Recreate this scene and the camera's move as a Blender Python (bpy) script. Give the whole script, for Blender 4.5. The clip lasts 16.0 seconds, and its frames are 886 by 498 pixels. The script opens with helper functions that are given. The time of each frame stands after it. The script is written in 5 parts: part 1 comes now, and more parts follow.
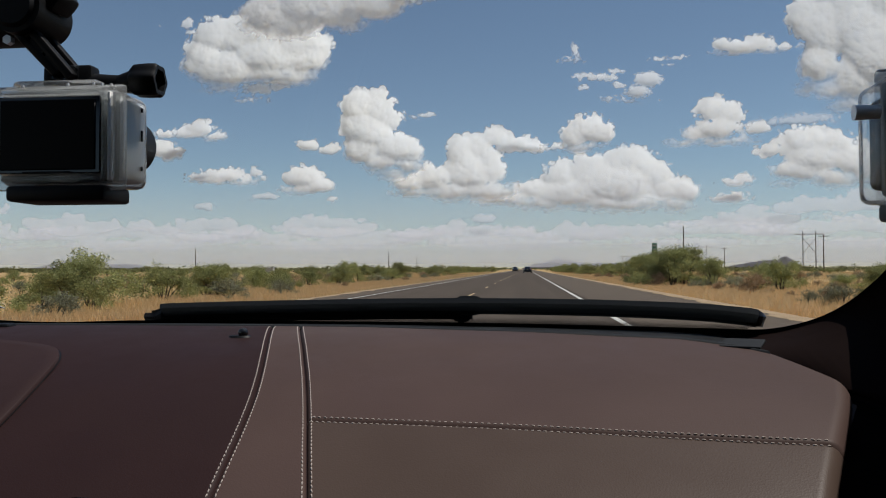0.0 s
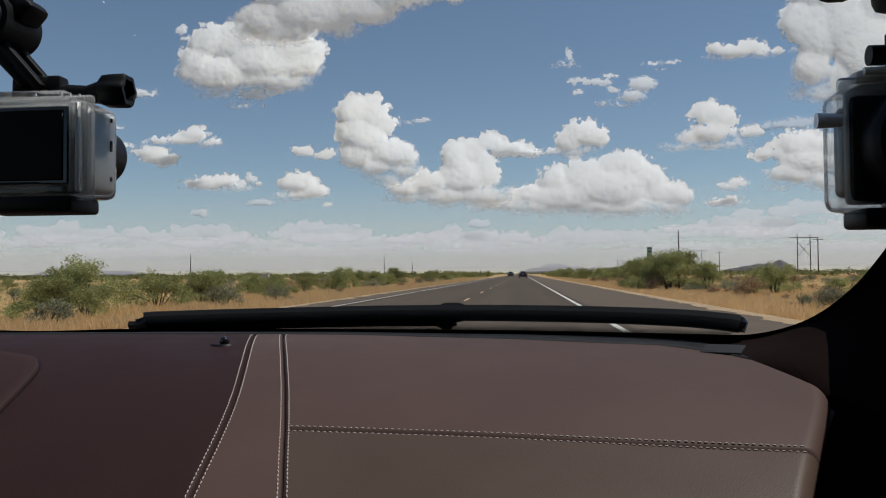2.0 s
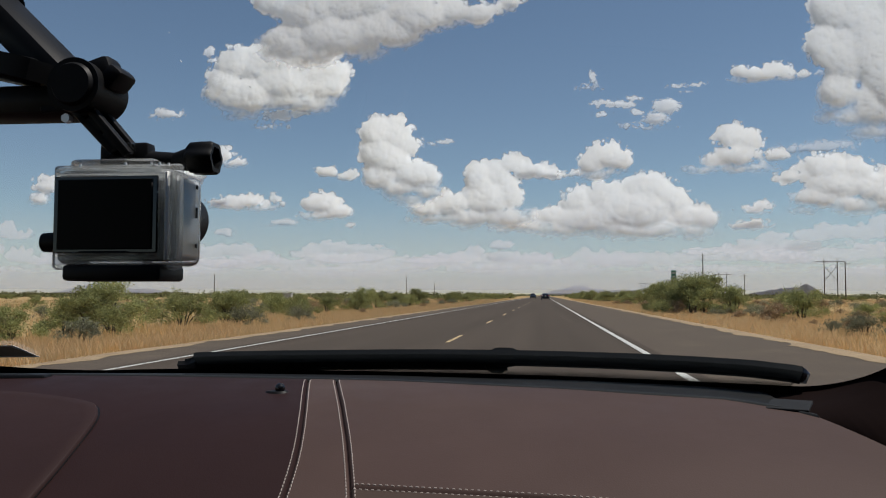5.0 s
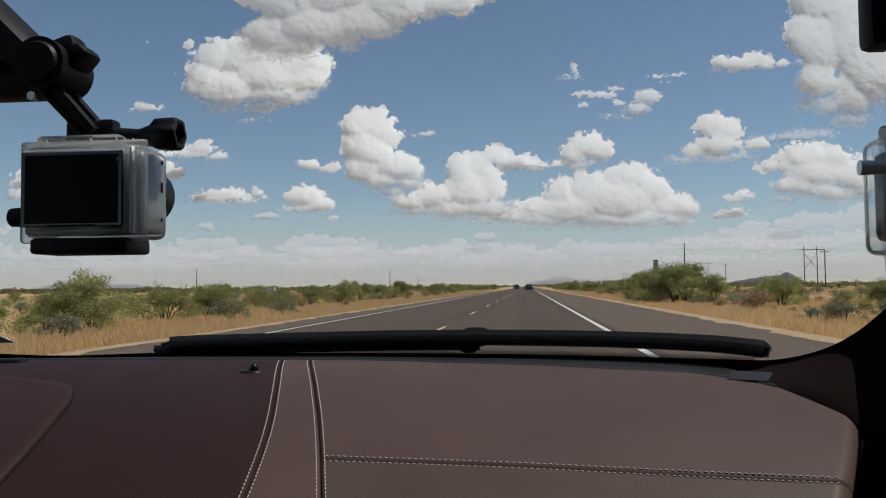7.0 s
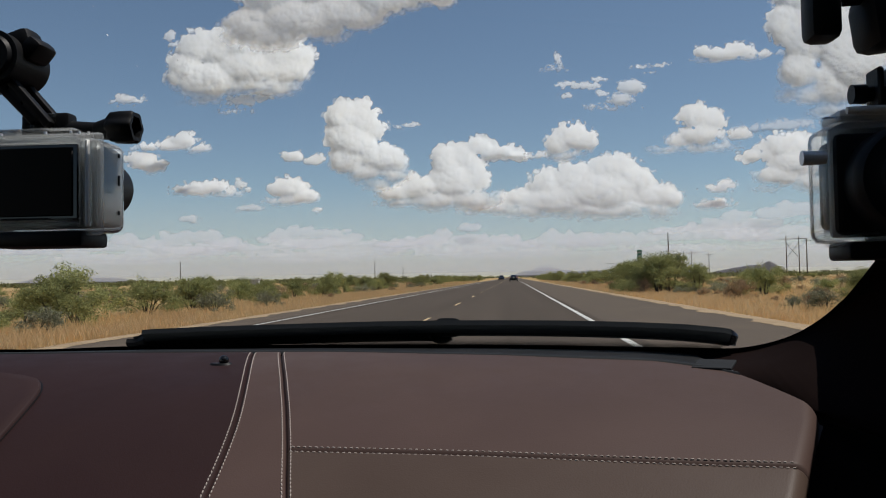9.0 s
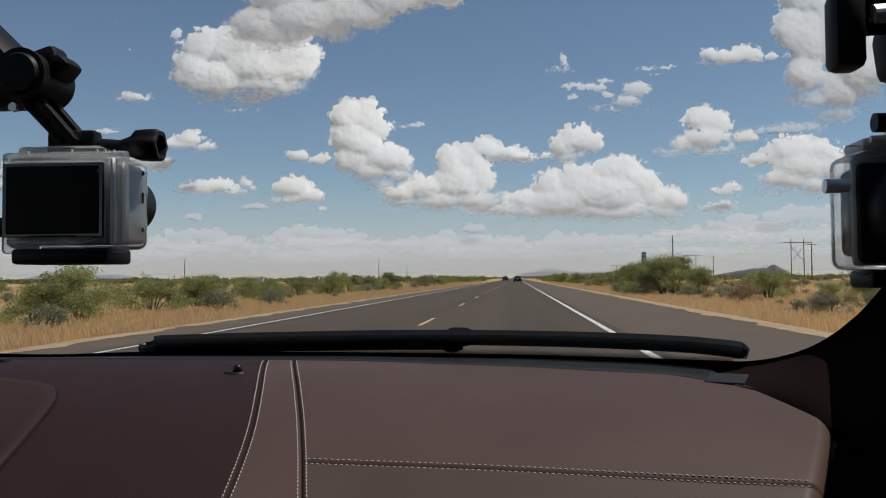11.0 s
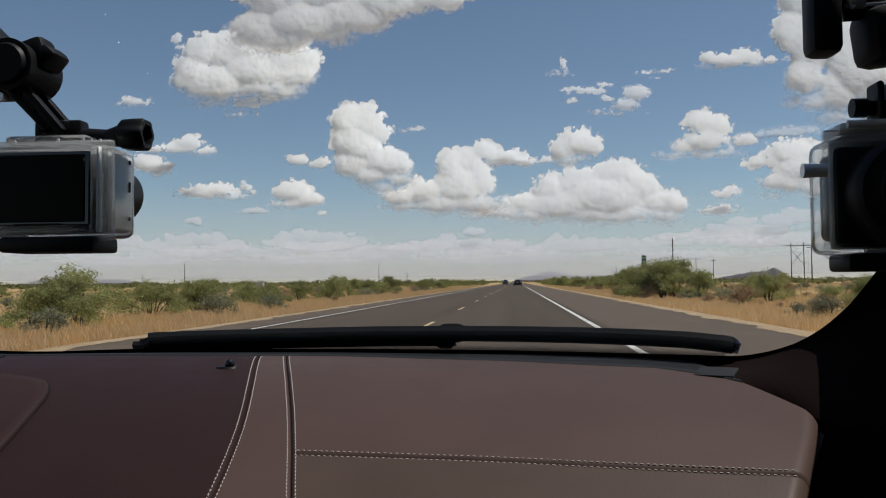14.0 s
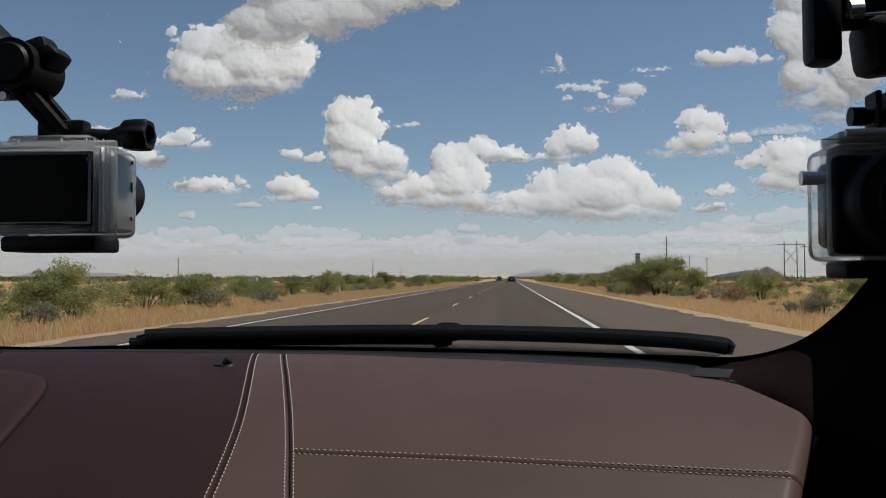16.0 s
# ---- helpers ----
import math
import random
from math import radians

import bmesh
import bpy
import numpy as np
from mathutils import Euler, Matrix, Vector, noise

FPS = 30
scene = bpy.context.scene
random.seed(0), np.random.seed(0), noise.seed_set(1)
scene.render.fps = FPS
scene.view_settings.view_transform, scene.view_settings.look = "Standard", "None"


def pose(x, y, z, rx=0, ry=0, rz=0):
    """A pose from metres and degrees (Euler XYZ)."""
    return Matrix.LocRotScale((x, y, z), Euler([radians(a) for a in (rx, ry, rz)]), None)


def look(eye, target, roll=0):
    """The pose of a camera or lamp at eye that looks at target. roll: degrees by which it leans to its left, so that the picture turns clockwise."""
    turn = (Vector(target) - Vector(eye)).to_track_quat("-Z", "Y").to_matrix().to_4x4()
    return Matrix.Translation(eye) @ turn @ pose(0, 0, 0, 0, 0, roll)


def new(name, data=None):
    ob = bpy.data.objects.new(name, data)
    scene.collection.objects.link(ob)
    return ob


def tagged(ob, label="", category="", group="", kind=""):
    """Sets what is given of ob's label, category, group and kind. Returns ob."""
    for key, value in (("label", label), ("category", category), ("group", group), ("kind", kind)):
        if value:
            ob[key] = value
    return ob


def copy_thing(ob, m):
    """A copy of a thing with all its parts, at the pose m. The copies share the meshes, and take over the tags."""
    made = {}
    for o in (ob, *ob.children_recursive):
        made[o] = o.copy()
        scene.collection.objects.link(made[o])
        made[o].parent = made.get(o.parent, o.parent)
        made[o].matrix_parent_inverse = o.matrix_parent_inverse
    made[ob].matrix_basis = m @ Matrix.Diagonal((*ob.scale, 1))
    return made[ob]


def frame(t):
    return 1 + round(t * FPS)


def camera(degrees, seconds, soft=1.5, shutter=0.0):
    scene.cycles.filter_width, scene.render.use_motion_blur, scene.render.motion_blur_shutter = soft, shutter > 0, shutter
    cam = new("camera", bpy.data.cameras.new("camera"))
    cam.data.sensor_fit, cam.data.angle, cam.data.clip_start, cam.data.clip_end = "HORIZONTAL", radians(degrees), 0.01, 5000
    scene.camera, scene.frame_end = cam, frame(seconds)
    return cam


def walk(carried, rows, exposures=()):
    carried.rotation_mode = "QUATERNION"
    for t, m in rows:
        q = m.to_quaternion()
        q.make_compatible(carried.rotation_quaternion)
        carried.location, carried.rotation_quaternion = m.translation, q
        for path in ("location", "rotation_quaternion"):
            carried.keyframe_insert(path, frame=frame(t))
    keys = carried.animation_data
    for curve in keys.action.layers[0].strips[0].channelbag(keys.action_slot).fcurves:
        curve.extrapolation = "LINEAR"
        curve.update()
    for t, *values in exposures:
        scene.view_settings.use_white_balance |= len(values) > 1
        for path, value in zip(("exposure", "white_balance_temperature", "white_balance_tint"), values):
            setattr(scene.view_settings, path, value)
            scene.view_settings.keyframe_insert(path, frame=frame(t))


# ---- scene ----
# A low sports car on a desert highway. The car is the origin: x right, y ahead, z up from the road.
EYE = 1.0
EXPOSURE = 0.0
cam = camera(56.47, 16.0, soft=1.1)
# seconds, x, y, z from the mean eye, yaw, pitch, roll
ROWS = [
    (0.0, -0.0018, 0.0079, -0.0132, 5.783, 1.376, 0.127),
    (0.5, 0.0043, 0.0108, -0.0155, 5.714, 1.559, 0.077),
    (1.0, -0.0001, 0.0119, -0.0082, 5.712, 1.508, -0.169),
    (1.5, 0.0082, 0.0108, -0.0159, 5.510, 1.438, -0.047),
    (2.0, 0.0118, 0.0093, -0.0112, 5.475, 1.730, 0.416),
    (2.5, -0.0067, 0.0093, -0.0067, 6.031, 2.707, 0.704),
    (3.0, -0.0086, 0.0209, -0.0085, 6.156, 1.111, 0.744),
    (3.5, -0.0285, 0.0215, 0.0094, 6.864, 2.890, -0.371),
    (4.0, -0.0225, 0.0146, 0.0245, 7.267, 3.696, -0.112),
    (6.5, -0.0230, 0.0058, -0.0018, 6.063, 2.290, 0.267),
    (7.0, -0.0079, -0.0023, 0.0029, 5.868, 2.627, 0.515),
    (7.5, -0.0113, -0.0017, -0.0044, 6.290, 2.227, 0.287),
    (8.0, -0.0019, 0.0049, -0.0215, 5.332, 0.667, 0.438),
    (8.5, 0.0091, -0.0011, -0.0079, 4.786, 1.981, 0.957),
    (11.0, -0.0008, -0.0095, 0.0133, 5.100, 2.033, 0.353),
    (11.5, 0.0023, -0.0092, 0.0049, 4.636, 1.766, 0.155),
    (12.0, 0.0063, -0.0069, 0.0025, 4.968, 1.663, 0.354),
    (12.5, 0.0150, -0.0160, 0.0123, 4.501, 2.600, 0.825),
    (13.0, 0.0144, -0.0162, 0.0256, 5.243, 3.017, 0.966),
    (13.5, 0.0135, -0.0129, 0.0134, 5.210, 2.384, 0.729),
    (14.0, 0.0081, -0.0115, 0.0043, 5.108, 2.300, 0.468),
    (14.5, 0.0098, -0.0072, 0.0086, 4.858, 2.235, 0.830),
    (15.0, 0.0054, -0.0161, 0.0152, 5.220, 2.771, 0.220),
    (15.5, 0.0087, -0.0071, 0.0022, 4.791, 1.634, 0.148),
    (16.0, 0.0049, -0.0151, 0.0078, 4.687, 2.024, 0.007),
]
walk(cam, [(t, pose(x, y, EYE + z, 90 + pitch, roll, yaw)) for t, x, y, z, yaw, pitch, roll in ROWS],
     exposures=[(0.0, EXPOSURE), (16.0, EXPOSURE)])

# ---- light ----
SUN_WAY = Vector((0.42, 0.08, 0.90)).normalized()      # from the ground towards the sun: high, to the right of the car
world = bpy.data.worlds.new("sky")
scene.world = world
world.use_nodes = True
wt = world.node_tree
sky = wt.nodes.new("ShaderNodeTexSky")
sky.sky_type, sky.sun_disc = "NISHITA", False
sky.sun_elevation = math.asin(SUN_WAY.z)
sky.sun_rotation = math.atan2(SUN_WAY.x, SUN_WAY.y)
sky.altitude, sky.air_density, sky.dust_density, sky.ozone_density = 1300, 1.0, 0.3, 1.2
pale = wt.nodes.new("ShaderNodeHueSaturation")
pale.inputs["Hue"].default_value, pale.inputs["Saturation"].default_value = 0.497, 0.985
wt.links.new(sky.outputs[0], pale.inputs["Color"])
wt.links.new(pale.outputs[0], wt.nodes["Background"].inputs[0])
wt.nodes["Background"].inputs[1].default_value = 0.081
sun_data = bpy.data.lights.new("sun", "SUN")
sun_data.energy, sun_data.angle, sun_data.color = 4.0, radians(0.53), (1.0, 0.95, 0.88)
sun = new("sun", sun_data)
sun.matrix_world = look(SUN_WAY * 50, (0, 0, 0))


# ---- materials ----
def material(name, colour, rough=0.6, metal=0.0, spec=0.5):
    m = bpy.data.materials.new(name)
    m.use_nodes = True
    b = m.node_tree.nodes["Principled BSDF"]
    b.inputs["Base Color"].default_value = (*colour, 1)
    b.inputs["Roughness"].default_value, b.inputs["Metallic"].default_value = rough, metal
    b.inputs["Specular IOR Level"].default_value = spec
    return m


def node(m, kind, **sockets):
    n = m.node_tree.nodes.new(kind)
    for key, value in sockets.items():
        n.inputs[key.replace("_", " ")].default_value = value
    return n


def link(m, a, b):
    m.node_tree.links.new(a, b)


def coords(m, kind="Object", scale=(1, 1, 1)):
    c = m.node_tree.nodes.new("ShaderNodeTexCoord")
    mp = node(m, "ShaderNodeMapping", Scale=scale)
    link(m, c.outputs[kind], mp.inputs["Vector"])
    return mp.outputs["Vector"]


def ramp(m, fac, stops):
    r = m.node_tree.nodes.new("ShaderNodeValToRGB")
    while len(r.color_ramp.elements) < len(stops):
        r.color_ramp.elements.new(0.5)
    for e, (at, c) in zip(r.color_ramp.elements, stops):
        e.position, e.color = at, (*c, 1)
    link(m, fac, r.inputs["Fac"])
    return r.outputs["Color"]


def mix(m, fac, a, b, mode="MIX"):
    n = m.node_tree.nodes.new("ShaderNodeMix")
    n.data_type, n.blend_type = "RGBA", mode
    for sock, value in ((n.inputs["Factor"], fac), (n.inputs["A"], a), (n.inputs["B"], b)):
        if isinstance(value, bpy.types.NodeSocket):
            link(m, value, sock)
        else:
            sock.default_value = value if isinstance(value, float) else (*value, 1)
    return n.outputs["Result"]


def noise_of(m, vec, scale, detail=4.0, rough=0.55):
    n = node(m, "ShaderNodeTexNoise", Scale=scale, Detail=detail, Roughness=rough)
    link(m, vec, n.inputs["Vector"])
    return n.outputs["Fac"]


def bump(m, height, strength, distance=0.001):
    b = node(m, "ShaderNodeBump", Strength=strength, Distance=distance)
    link(m, height, b.inputs["Height"])
    link(m, b.outputs["Normal"], m.node_tree.nodes["Principled BSDF"].inputs["Normal"])


def base_of(m):
    return m.node_tree.nodes["Principled BSDF"].inputs


def leather(name, dark, light, rough):
    m = material(name, light, rough, spec=0.16)
    v = coords(m)
    big = noise_of(m, v, 6.0, 3.0)
    link(m, ramp(m, big, [(0.3, dark), (0.7, light)]), base_of(m)["Base Color"])
    cells = node(m, "ShaderNodeTexVoronoi", Scale=700.0)
    link(m, v, cells.inputs["Vector"])
    bump(m, cells.outputs["Distance"], 0.13, 0.0004)
    wear = ramp(m, noise_of(m, v, 14.0, 5.0), [(0.3, (rough - 0.06,) * 3), (0.7, (rough + 0.08,) * 3)])
    link(m, wear, base_of(m)["Roughness"])
    return m


def plastic(name, colour, rough, grain=900.0):
    m = material(name, colour, rough, spec=0.18)
    v = coords(m)
    bump(m, noise_of(m, v, grain, 2.0), 0.15, 0.0004)
    dust = noise_of(m, v, 40.0, 6.0)
    link(m, mix(m, ramp(m, dust, [(0.55, (0, 0, 0)), (0.8, (0.12,) * 3)]), colour, tuple(c + 0.05 for c in colour)), base_of(m)["Base Color"])
    return m


LEATHER = leather("leather_brown", (0.064, 0.040, 0.034), (0.077, 0.049, 0.042), 0.55)
# same brown leather, with the front panel's olive reflected sheen put into its colour
LEATHER_SHEEN = leather("leather_sheen_tint", (0.064, 0.0435, 0.034), (0.076, 0.0525, 0.042), 0.42)
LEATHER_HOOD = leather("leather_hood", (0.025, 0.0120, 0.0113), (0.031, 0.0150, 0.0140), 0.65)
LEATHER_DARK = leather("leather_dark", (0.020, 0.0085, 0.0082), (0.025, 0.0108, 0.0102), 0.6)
THREAD = material("thread", (0.38, 0.33, 0.30), 0.85, spec=0.2)
BLACK = plastic("black_plastic", (0.006, 0.006, 0.0065), 0.5)
RUBBER = plastic("black_rubber", (0.006, 0.0065, 0.007), 0.6)
GREY_TRIM = plastic("grey_trim", (0.016, 0.018, 0.020), 0.7)
END_GREY = plastic("end_cap_grey", (0.015, 0.016, 0.0175), 0.75)
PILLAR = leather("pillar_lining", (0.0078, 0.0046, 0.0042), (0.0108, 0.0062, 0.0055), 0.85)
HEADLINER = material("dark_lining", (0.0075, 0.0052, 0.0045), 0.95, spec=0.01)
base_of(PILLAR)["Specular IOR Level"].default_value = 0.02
SCREEN = material("screen", (0.003, 0.003, 0.0035), 0.35, spec=0.08)
STEEL = material("steel", (0.80, 0.80, 0.80), 0.32, 0.7)
GLOSS_BLACK = material("gloss_black", (0.006, 0.006, 0.007), 0.08)


def thin_clear(name, tint, gloss_rough, body, body_part):
    """A thin clear sheet: looked through, with a Fresnel reflection and a little of its own body."""
    m = bpy.data.materials.new(name)
    m.use_nodes = True
    m.node_tree.nodes.remove(m.node_tree.nodes["Principled BSDF"])
    out = m.node_tree.nodes["Material Output"]
    clear = node(m, "ShaderNodeBsdfTransparent", Color=(*tint, 1))
    gloss = node(m, "ShaderNodeBsdfGlossy", Roughness=gloss_rough)
    fresnel = node(m, "ShaderNodeFresnel", IOR=1.45)
    surface = node(m, "ShaderNodeMixShader")
    link(m, fresnel.outputs[0], surface.inputs[0])
    link(m, clear.outputs[0], surface.inputs[1])
    link(m, gloss.outputs[0], surface.inputs[2])
    last = surface
    if body_part:
        milk = node(m, "ShaderNodeBsdfTranslucent", Color=(*body, 1))
        last = node(m, "ShaderNodeMixShader", Fac=body_part)
        link(m, surface.outputs[0], last.inputs[1])
        link(m, milk.outputs[0], last.inputs[2])
    link(m, last.outputs[0], out.inputs["Surface"])
    return m


GLASS = thin_clear("windscreen_glass", (0.96, 0.98, 0.97), 0.02, (0, 0, 0), 0)
CLEAR_CASE = thin_clear("clear_polycarbonate", (0.95, 0.96, 0.96), 0.04, (0.88, 0.90, 0.90), 0.14)

CASE_RIM = thin_clear("thick_polycarbonate", (0.9, 0.91, 0.91), 0.10, (0.88, 0.90, 0.91), 0.22)
ASPHALT = material("asphalt", (0.05, 0.05, 0.05), 0.95, spec=0.12)
v = coords(ASPHALT)
fine = noise_of(ASPHALT, v, 60.0, 6.0)
wide = noise_of(ASPHALT, coords(ASPHALT, scale=(1.2, 0.02, 1)), 1.0, 4.0)
link(ASPHALT, mix(ASPHALT, 0.5, ramp(ASPHALT, fine, [(0.25, (0.040, 0.031, 0.025)), (0.75, (0.120, 0.093, 0.073))]),
                  ramp(ASPHALT, wide, [(0.35, (0.063, 0.050, 0.040)), (0.65, (0.106, 0.084, 0.067))])), base_of(ASPHALT)["Base Color"])
bump(ASPHALT, fine, 0.5, 0.01)
SHOULDER = material("worn_shoulder", (0.09, 0.08, 0.07), 0.95, spec=0.12)
v = coords(SHOULDER)
link(SHOULDER, mix(SHOULDER, ramp(SHOULDER, noise_of(SHOULDER, v, 0.8, 8.0), [(0.5, (0, 0, 0)), (0.85, (0.6,) * 3)]),
                   ramp(SHOULDER, noise_of(SHOULDER, v, 45.0), [(0.3, (0.078, 0.061, 0.049)), (0.7, (0.145, 0.115, 0.090))]), (0.18, 0.14, 0.10)), base_of(SHOULDER)["Base Color"])
bump(SHOULDER, noise_of(SHOULDER, v, 40.0), 0.6, 0.01)


def paint(name, colour):
    m = material(name, colour, 0.7)
    w = noise_of(m, coords(m), 9.0, 8.0)
    link(m, mix(m, ramp(m, w, [(0.56, (0, 0, 0)), (0.68, (0.8,) * 3)]), colour, (0.12, 0.11, 0.10)), base_of(m)["Base Color"])
    return m


WHITE_LINE = paint("white_line_paint", (0.62, 0.61, 0.57))
YELLOW_LINE = paint("yellow_line_paint", (0.60, 0.43, 0.22))

SOIL = material("dry_grassland", (0.3, 0.22, 0.12), 1.0, spec=0.03)
v = coords(SOIL)
mid = noise_of(SOIL, v, 0.11, 8.0, 0.65)
tone = ramp(SOIL, mid, [(0.3, (0.30, 0.20, 0.11)), (0.45, (0.44, 0.30, 0.14)), (0.6, (0.50, 0.345, 0.16)), (0.75, (0.38, 0.265, 0.15))])
link(SOIL, mix(SOIL, ramp(SOIL, noise_of(SOIL, v, 3.0, 8.0), [(0.35, (0, 0, 0)), (0.7, (0.6,) * 3)]), tone, (0.28, 0.19, 0.10)), base_of(SOIL)["Base Color"])
bump(SOIL, noise_of(SOIL, v, 6.0, 8.0), 0.8, 0.08)


def varied(name, low, high, rough=0.8, through_light=0.0):
    """A leaf, straw or bark material whose pieces differ by island."""
    m = material(name, high, rough, spec=0.2)
    g = m.node_tree.nodes.new("ShaderNodeNewGeometry")
    o = m.node_tree.nodes.new("ShaderNodeObjectInfo")
    c = ramp(m, g.outputs["Random Per Island"], [(0.0, low), (1.0, high)])
    hue = m.node_tree.nodes.new("ShaderNodeHueSaturation")
    span = node(m, "ShaderNodeMapRange", To_Min=0.75, To_Max=1.2)
    link(m, o.outputs["Random"], span.inputs["Value"])
    link(m, span.outputs[0], hue.inputs["Value"])
    link(m, c, hue.inputs["Color"])
    link(m, hue.outputs[0], base_of(m)["Base Color"])
    if through_light:
        t = m.node_tree.nodes.new("ShaderNodeBsdfTranslucent")
        s = node(m, "ShaderNodeMixShader", Fac=through_light)
        link(m, hue.outputs[0], t.inputs["Color"])
        link(m, m.node_tree.nodes["Principled BSDF"].outputs[0], s.inputs[1])
        link(m, t.outputs[0], s.inputs[2])
        link(m, s.outputs[0], m.node_tree.nodes["Material Output"].inputs["Surface"])
    return m


LEAF = varied("mesquite_leaves", (0.19, 0.205, 0.075), (0.40, 0.40, 0.17), 0.8, 0.42)
SAGE = varied("sage_leaves", (0.21, 0.215, 0.135), (0.38, 0.37, 0.25), 0.85, 0.35)
DRY_LEAF = varied("dry_twigs", (0.26, 0.17, 0.10), (0.46, 0.33, 0.20), 0.9, 0.2)
BARK = varied("bark", (0.05, 0.038, 0.028), (0.09, 0.07, 0.05), 0.95)
STRAW = varied("straw", (0.64, 0.44, 0.22), (0.90, 0.69, 0.40), 0.85, 0.45)
POLE_WOOD = varied("weathered_pole", (0.06, 0.045, 0.035), (0.10, 0.08, 0.06), 0.95)
HILL = material("far_hill", (0.10, 0.085, 0.08), 1.0)
v = coords(HILL)
link(HILL, ramp(HILL, noise_of(HILL, v, 0.01, 8.0), [(0.35, (0.095, 0.09, 0.10)), (0.65, (0.15, 0.14, 0.145))]), base_of(HILL)["Base Color"])


# ---- mesh helpers ----
def mesh_of(name, verts, faces, mats=(), smooth=False):
    me = bpy.data.meshes.new(name)
    me.from_pydata([tuple(q) for q in verts], [], [tuple(f) for f in faces])
    for m in mats:
        me.materials.append(m)
    if smooth:
        me.shade_smooth()
    me.update()
    return me


def part(name, bm, mat, parent=None, label="", smooth=False):
    """Links a bmesh as one mesh object, under a thing or a part."""
    me = bpy.data.meshes.new(name)
    bmesh.ops.recalc_face_normals(bm, faces=bm.faces)
    bm.to_mesh(me)
    bm.free()
    me.materials.append(mat)
    if smooth:
        me.shade_smooth()
        me.set_sharp_from_angle(angle=radians(40))
    ob = new(name, me)
    ob.parent = parent
    return tagged(ob, label)


def thing(name, label, category, where=(0, 0, 0), group="", kind=""):
    ob = new(name)
    ob.location = where
    ob.empty_display_size = 0.05
    return tagged(ob, label, category, group, kind)


def box(bm, centre, size, turn=None, bevel=0.0, segments=2):
    m = Matrix.Translation(centre) @ (turn.to_4x4() if turn else Matrix.Identity(4)) @ Matrix.Diagonal((*size, 1))
    made = bmesh.ops.create_cube(bm, size=1.0, matrix=m)["verts"]
    if bevel:
        edges = list({e for vv in made for e in vv.link_edges})
        bmesh.ops.bevel(bm, geom=edges, offset=bevel, segments=segments, affect="EDGES", profile=0.5)
    return bm


def rod(bm, a, b, r0, r1=None, sides=16):
    a, b = Vector(a), Vector(b)
    way = b - a
    m = Matrix.Translation((a + b) / 2) @ way.to_track_quat("Z", "Y").to_matrix().to_4x4()
    bmesh.ops.create_cone(bm, cap_ends=True, segments=sides, radius1=r0, radius2=r0 if r1 is None else r1, depth=way.length, matrix=m)
    return bm


def B():
    return bmesh.new()


def grid_faces(nu, nv):
    return [(j * nu + i, j * nu + i + 1, (j + 1) * nu + i + 1, (j + 1) * nu + i) for j in range(nv - 1) for i in range(nu - 1)]


def interp(x, table):
    return float(np.interp(x, [q[0] for q in table], [q[1] for q in table]))


def smooth_line(points, count):
    """count points along a Catmull-Rom line through the given ones."""
    p = [Vector(q) for q in points]
    p = [p[0] * 2 - p[1], *p, p[-1] * 2 - p[-2]]
    out = []
    for k in range(count):
        s = k / (count - 1) * (len(p) - 3)
        i = min(int(s), len(p) - 4)
        t = s - i
        a, b, c, d = p[i:i + 4]
        out.append(0.5 * (2 * b + (c - a) * t + (2 * a - 5 * b + 4 * c - d) * t * t + (3 * b - 3 * c + d - a) * t ** 3))
    return out


# ---- ground, road ----
def ground_height(x, y):
    return -0.10 + 0.18 * noise.noise((x * 0.06, y * 0.06, 3.1)) * min(1.0, max(0.0, abs(x + 1.5) - 8) / 8)


xs = np.concatenate([-np.geomspace(40, 4900, 26)[::-1], np.linspace(-36, 36, 49), np.geomspace(40, 4900, 26)])
ys = np.concatenate([-np.geomspace(10, 4900, 16)[::-1], np.linspace(-6, 150, 80), np.geomspace(155, 4950, 36)])
ground = new("ground", mesh_of("ground", [(x, y, ground_height(x, y)) for y in ys for x in xs], grid_faces(len(xs), len(ys)), [SOIL], True))
tagged(ground, "flat dry grassland of yellow grass and pale soil", "ground", kind="structure")

EDGE_RIGHT, EDGE_LEFT, MIDDLE = 1.74, -5.85, -2.1
ROAD_FAR = 3500.0


def strip(name, x0, x1, z, mat, label, lift=0.0):
    cuts = [-40.0, 0, 20, 40, 80, 160, 320, 640, 1300, ROAD_FAR]
    verts, n = [], 0
    for y in cuts:
        verts += [(x0, y, z), (x1, y, z)]
    for y in cuts:
        verts += [(x0 - 0.05, y, z - 0.12), (x1 + 0.05, y, z - 0.12)]
    k, faces = len(cuts), []
    for i in range(k - 1):
        a, c = 2 * i, 2 * (i + 1)
        faces += [(a, a + 1, c + 1, c), (a, c, c + 2 * k, a + 2 * k), (a + 1, a + 1 + 2 * k, c + 1 + 2 * k, c + 1)]
    return tagged(new(name, mesh_of(name, verts, faces, [mat])), label, "road", kind="structure")


strip("road", EDGE_LEFT - 0.25, EDGE_RIGHT + 0.25, 0.0, ASPHALT, "grey asphalt of a straight two-lane highway")
strip("shoulder_right", EDGE_RIGHT + 0.254, EDGE_RIGHT + 3.6, -0.012, SHOULDER, "worn asphalt shoulder with sand washed over it")
strip("shoulder_left", EDGE_LEFT - 1.5, EDGE_LEFT - 0.254, -0.012, SHOULDER, "worn asphalt shoulder with sand washed over it")


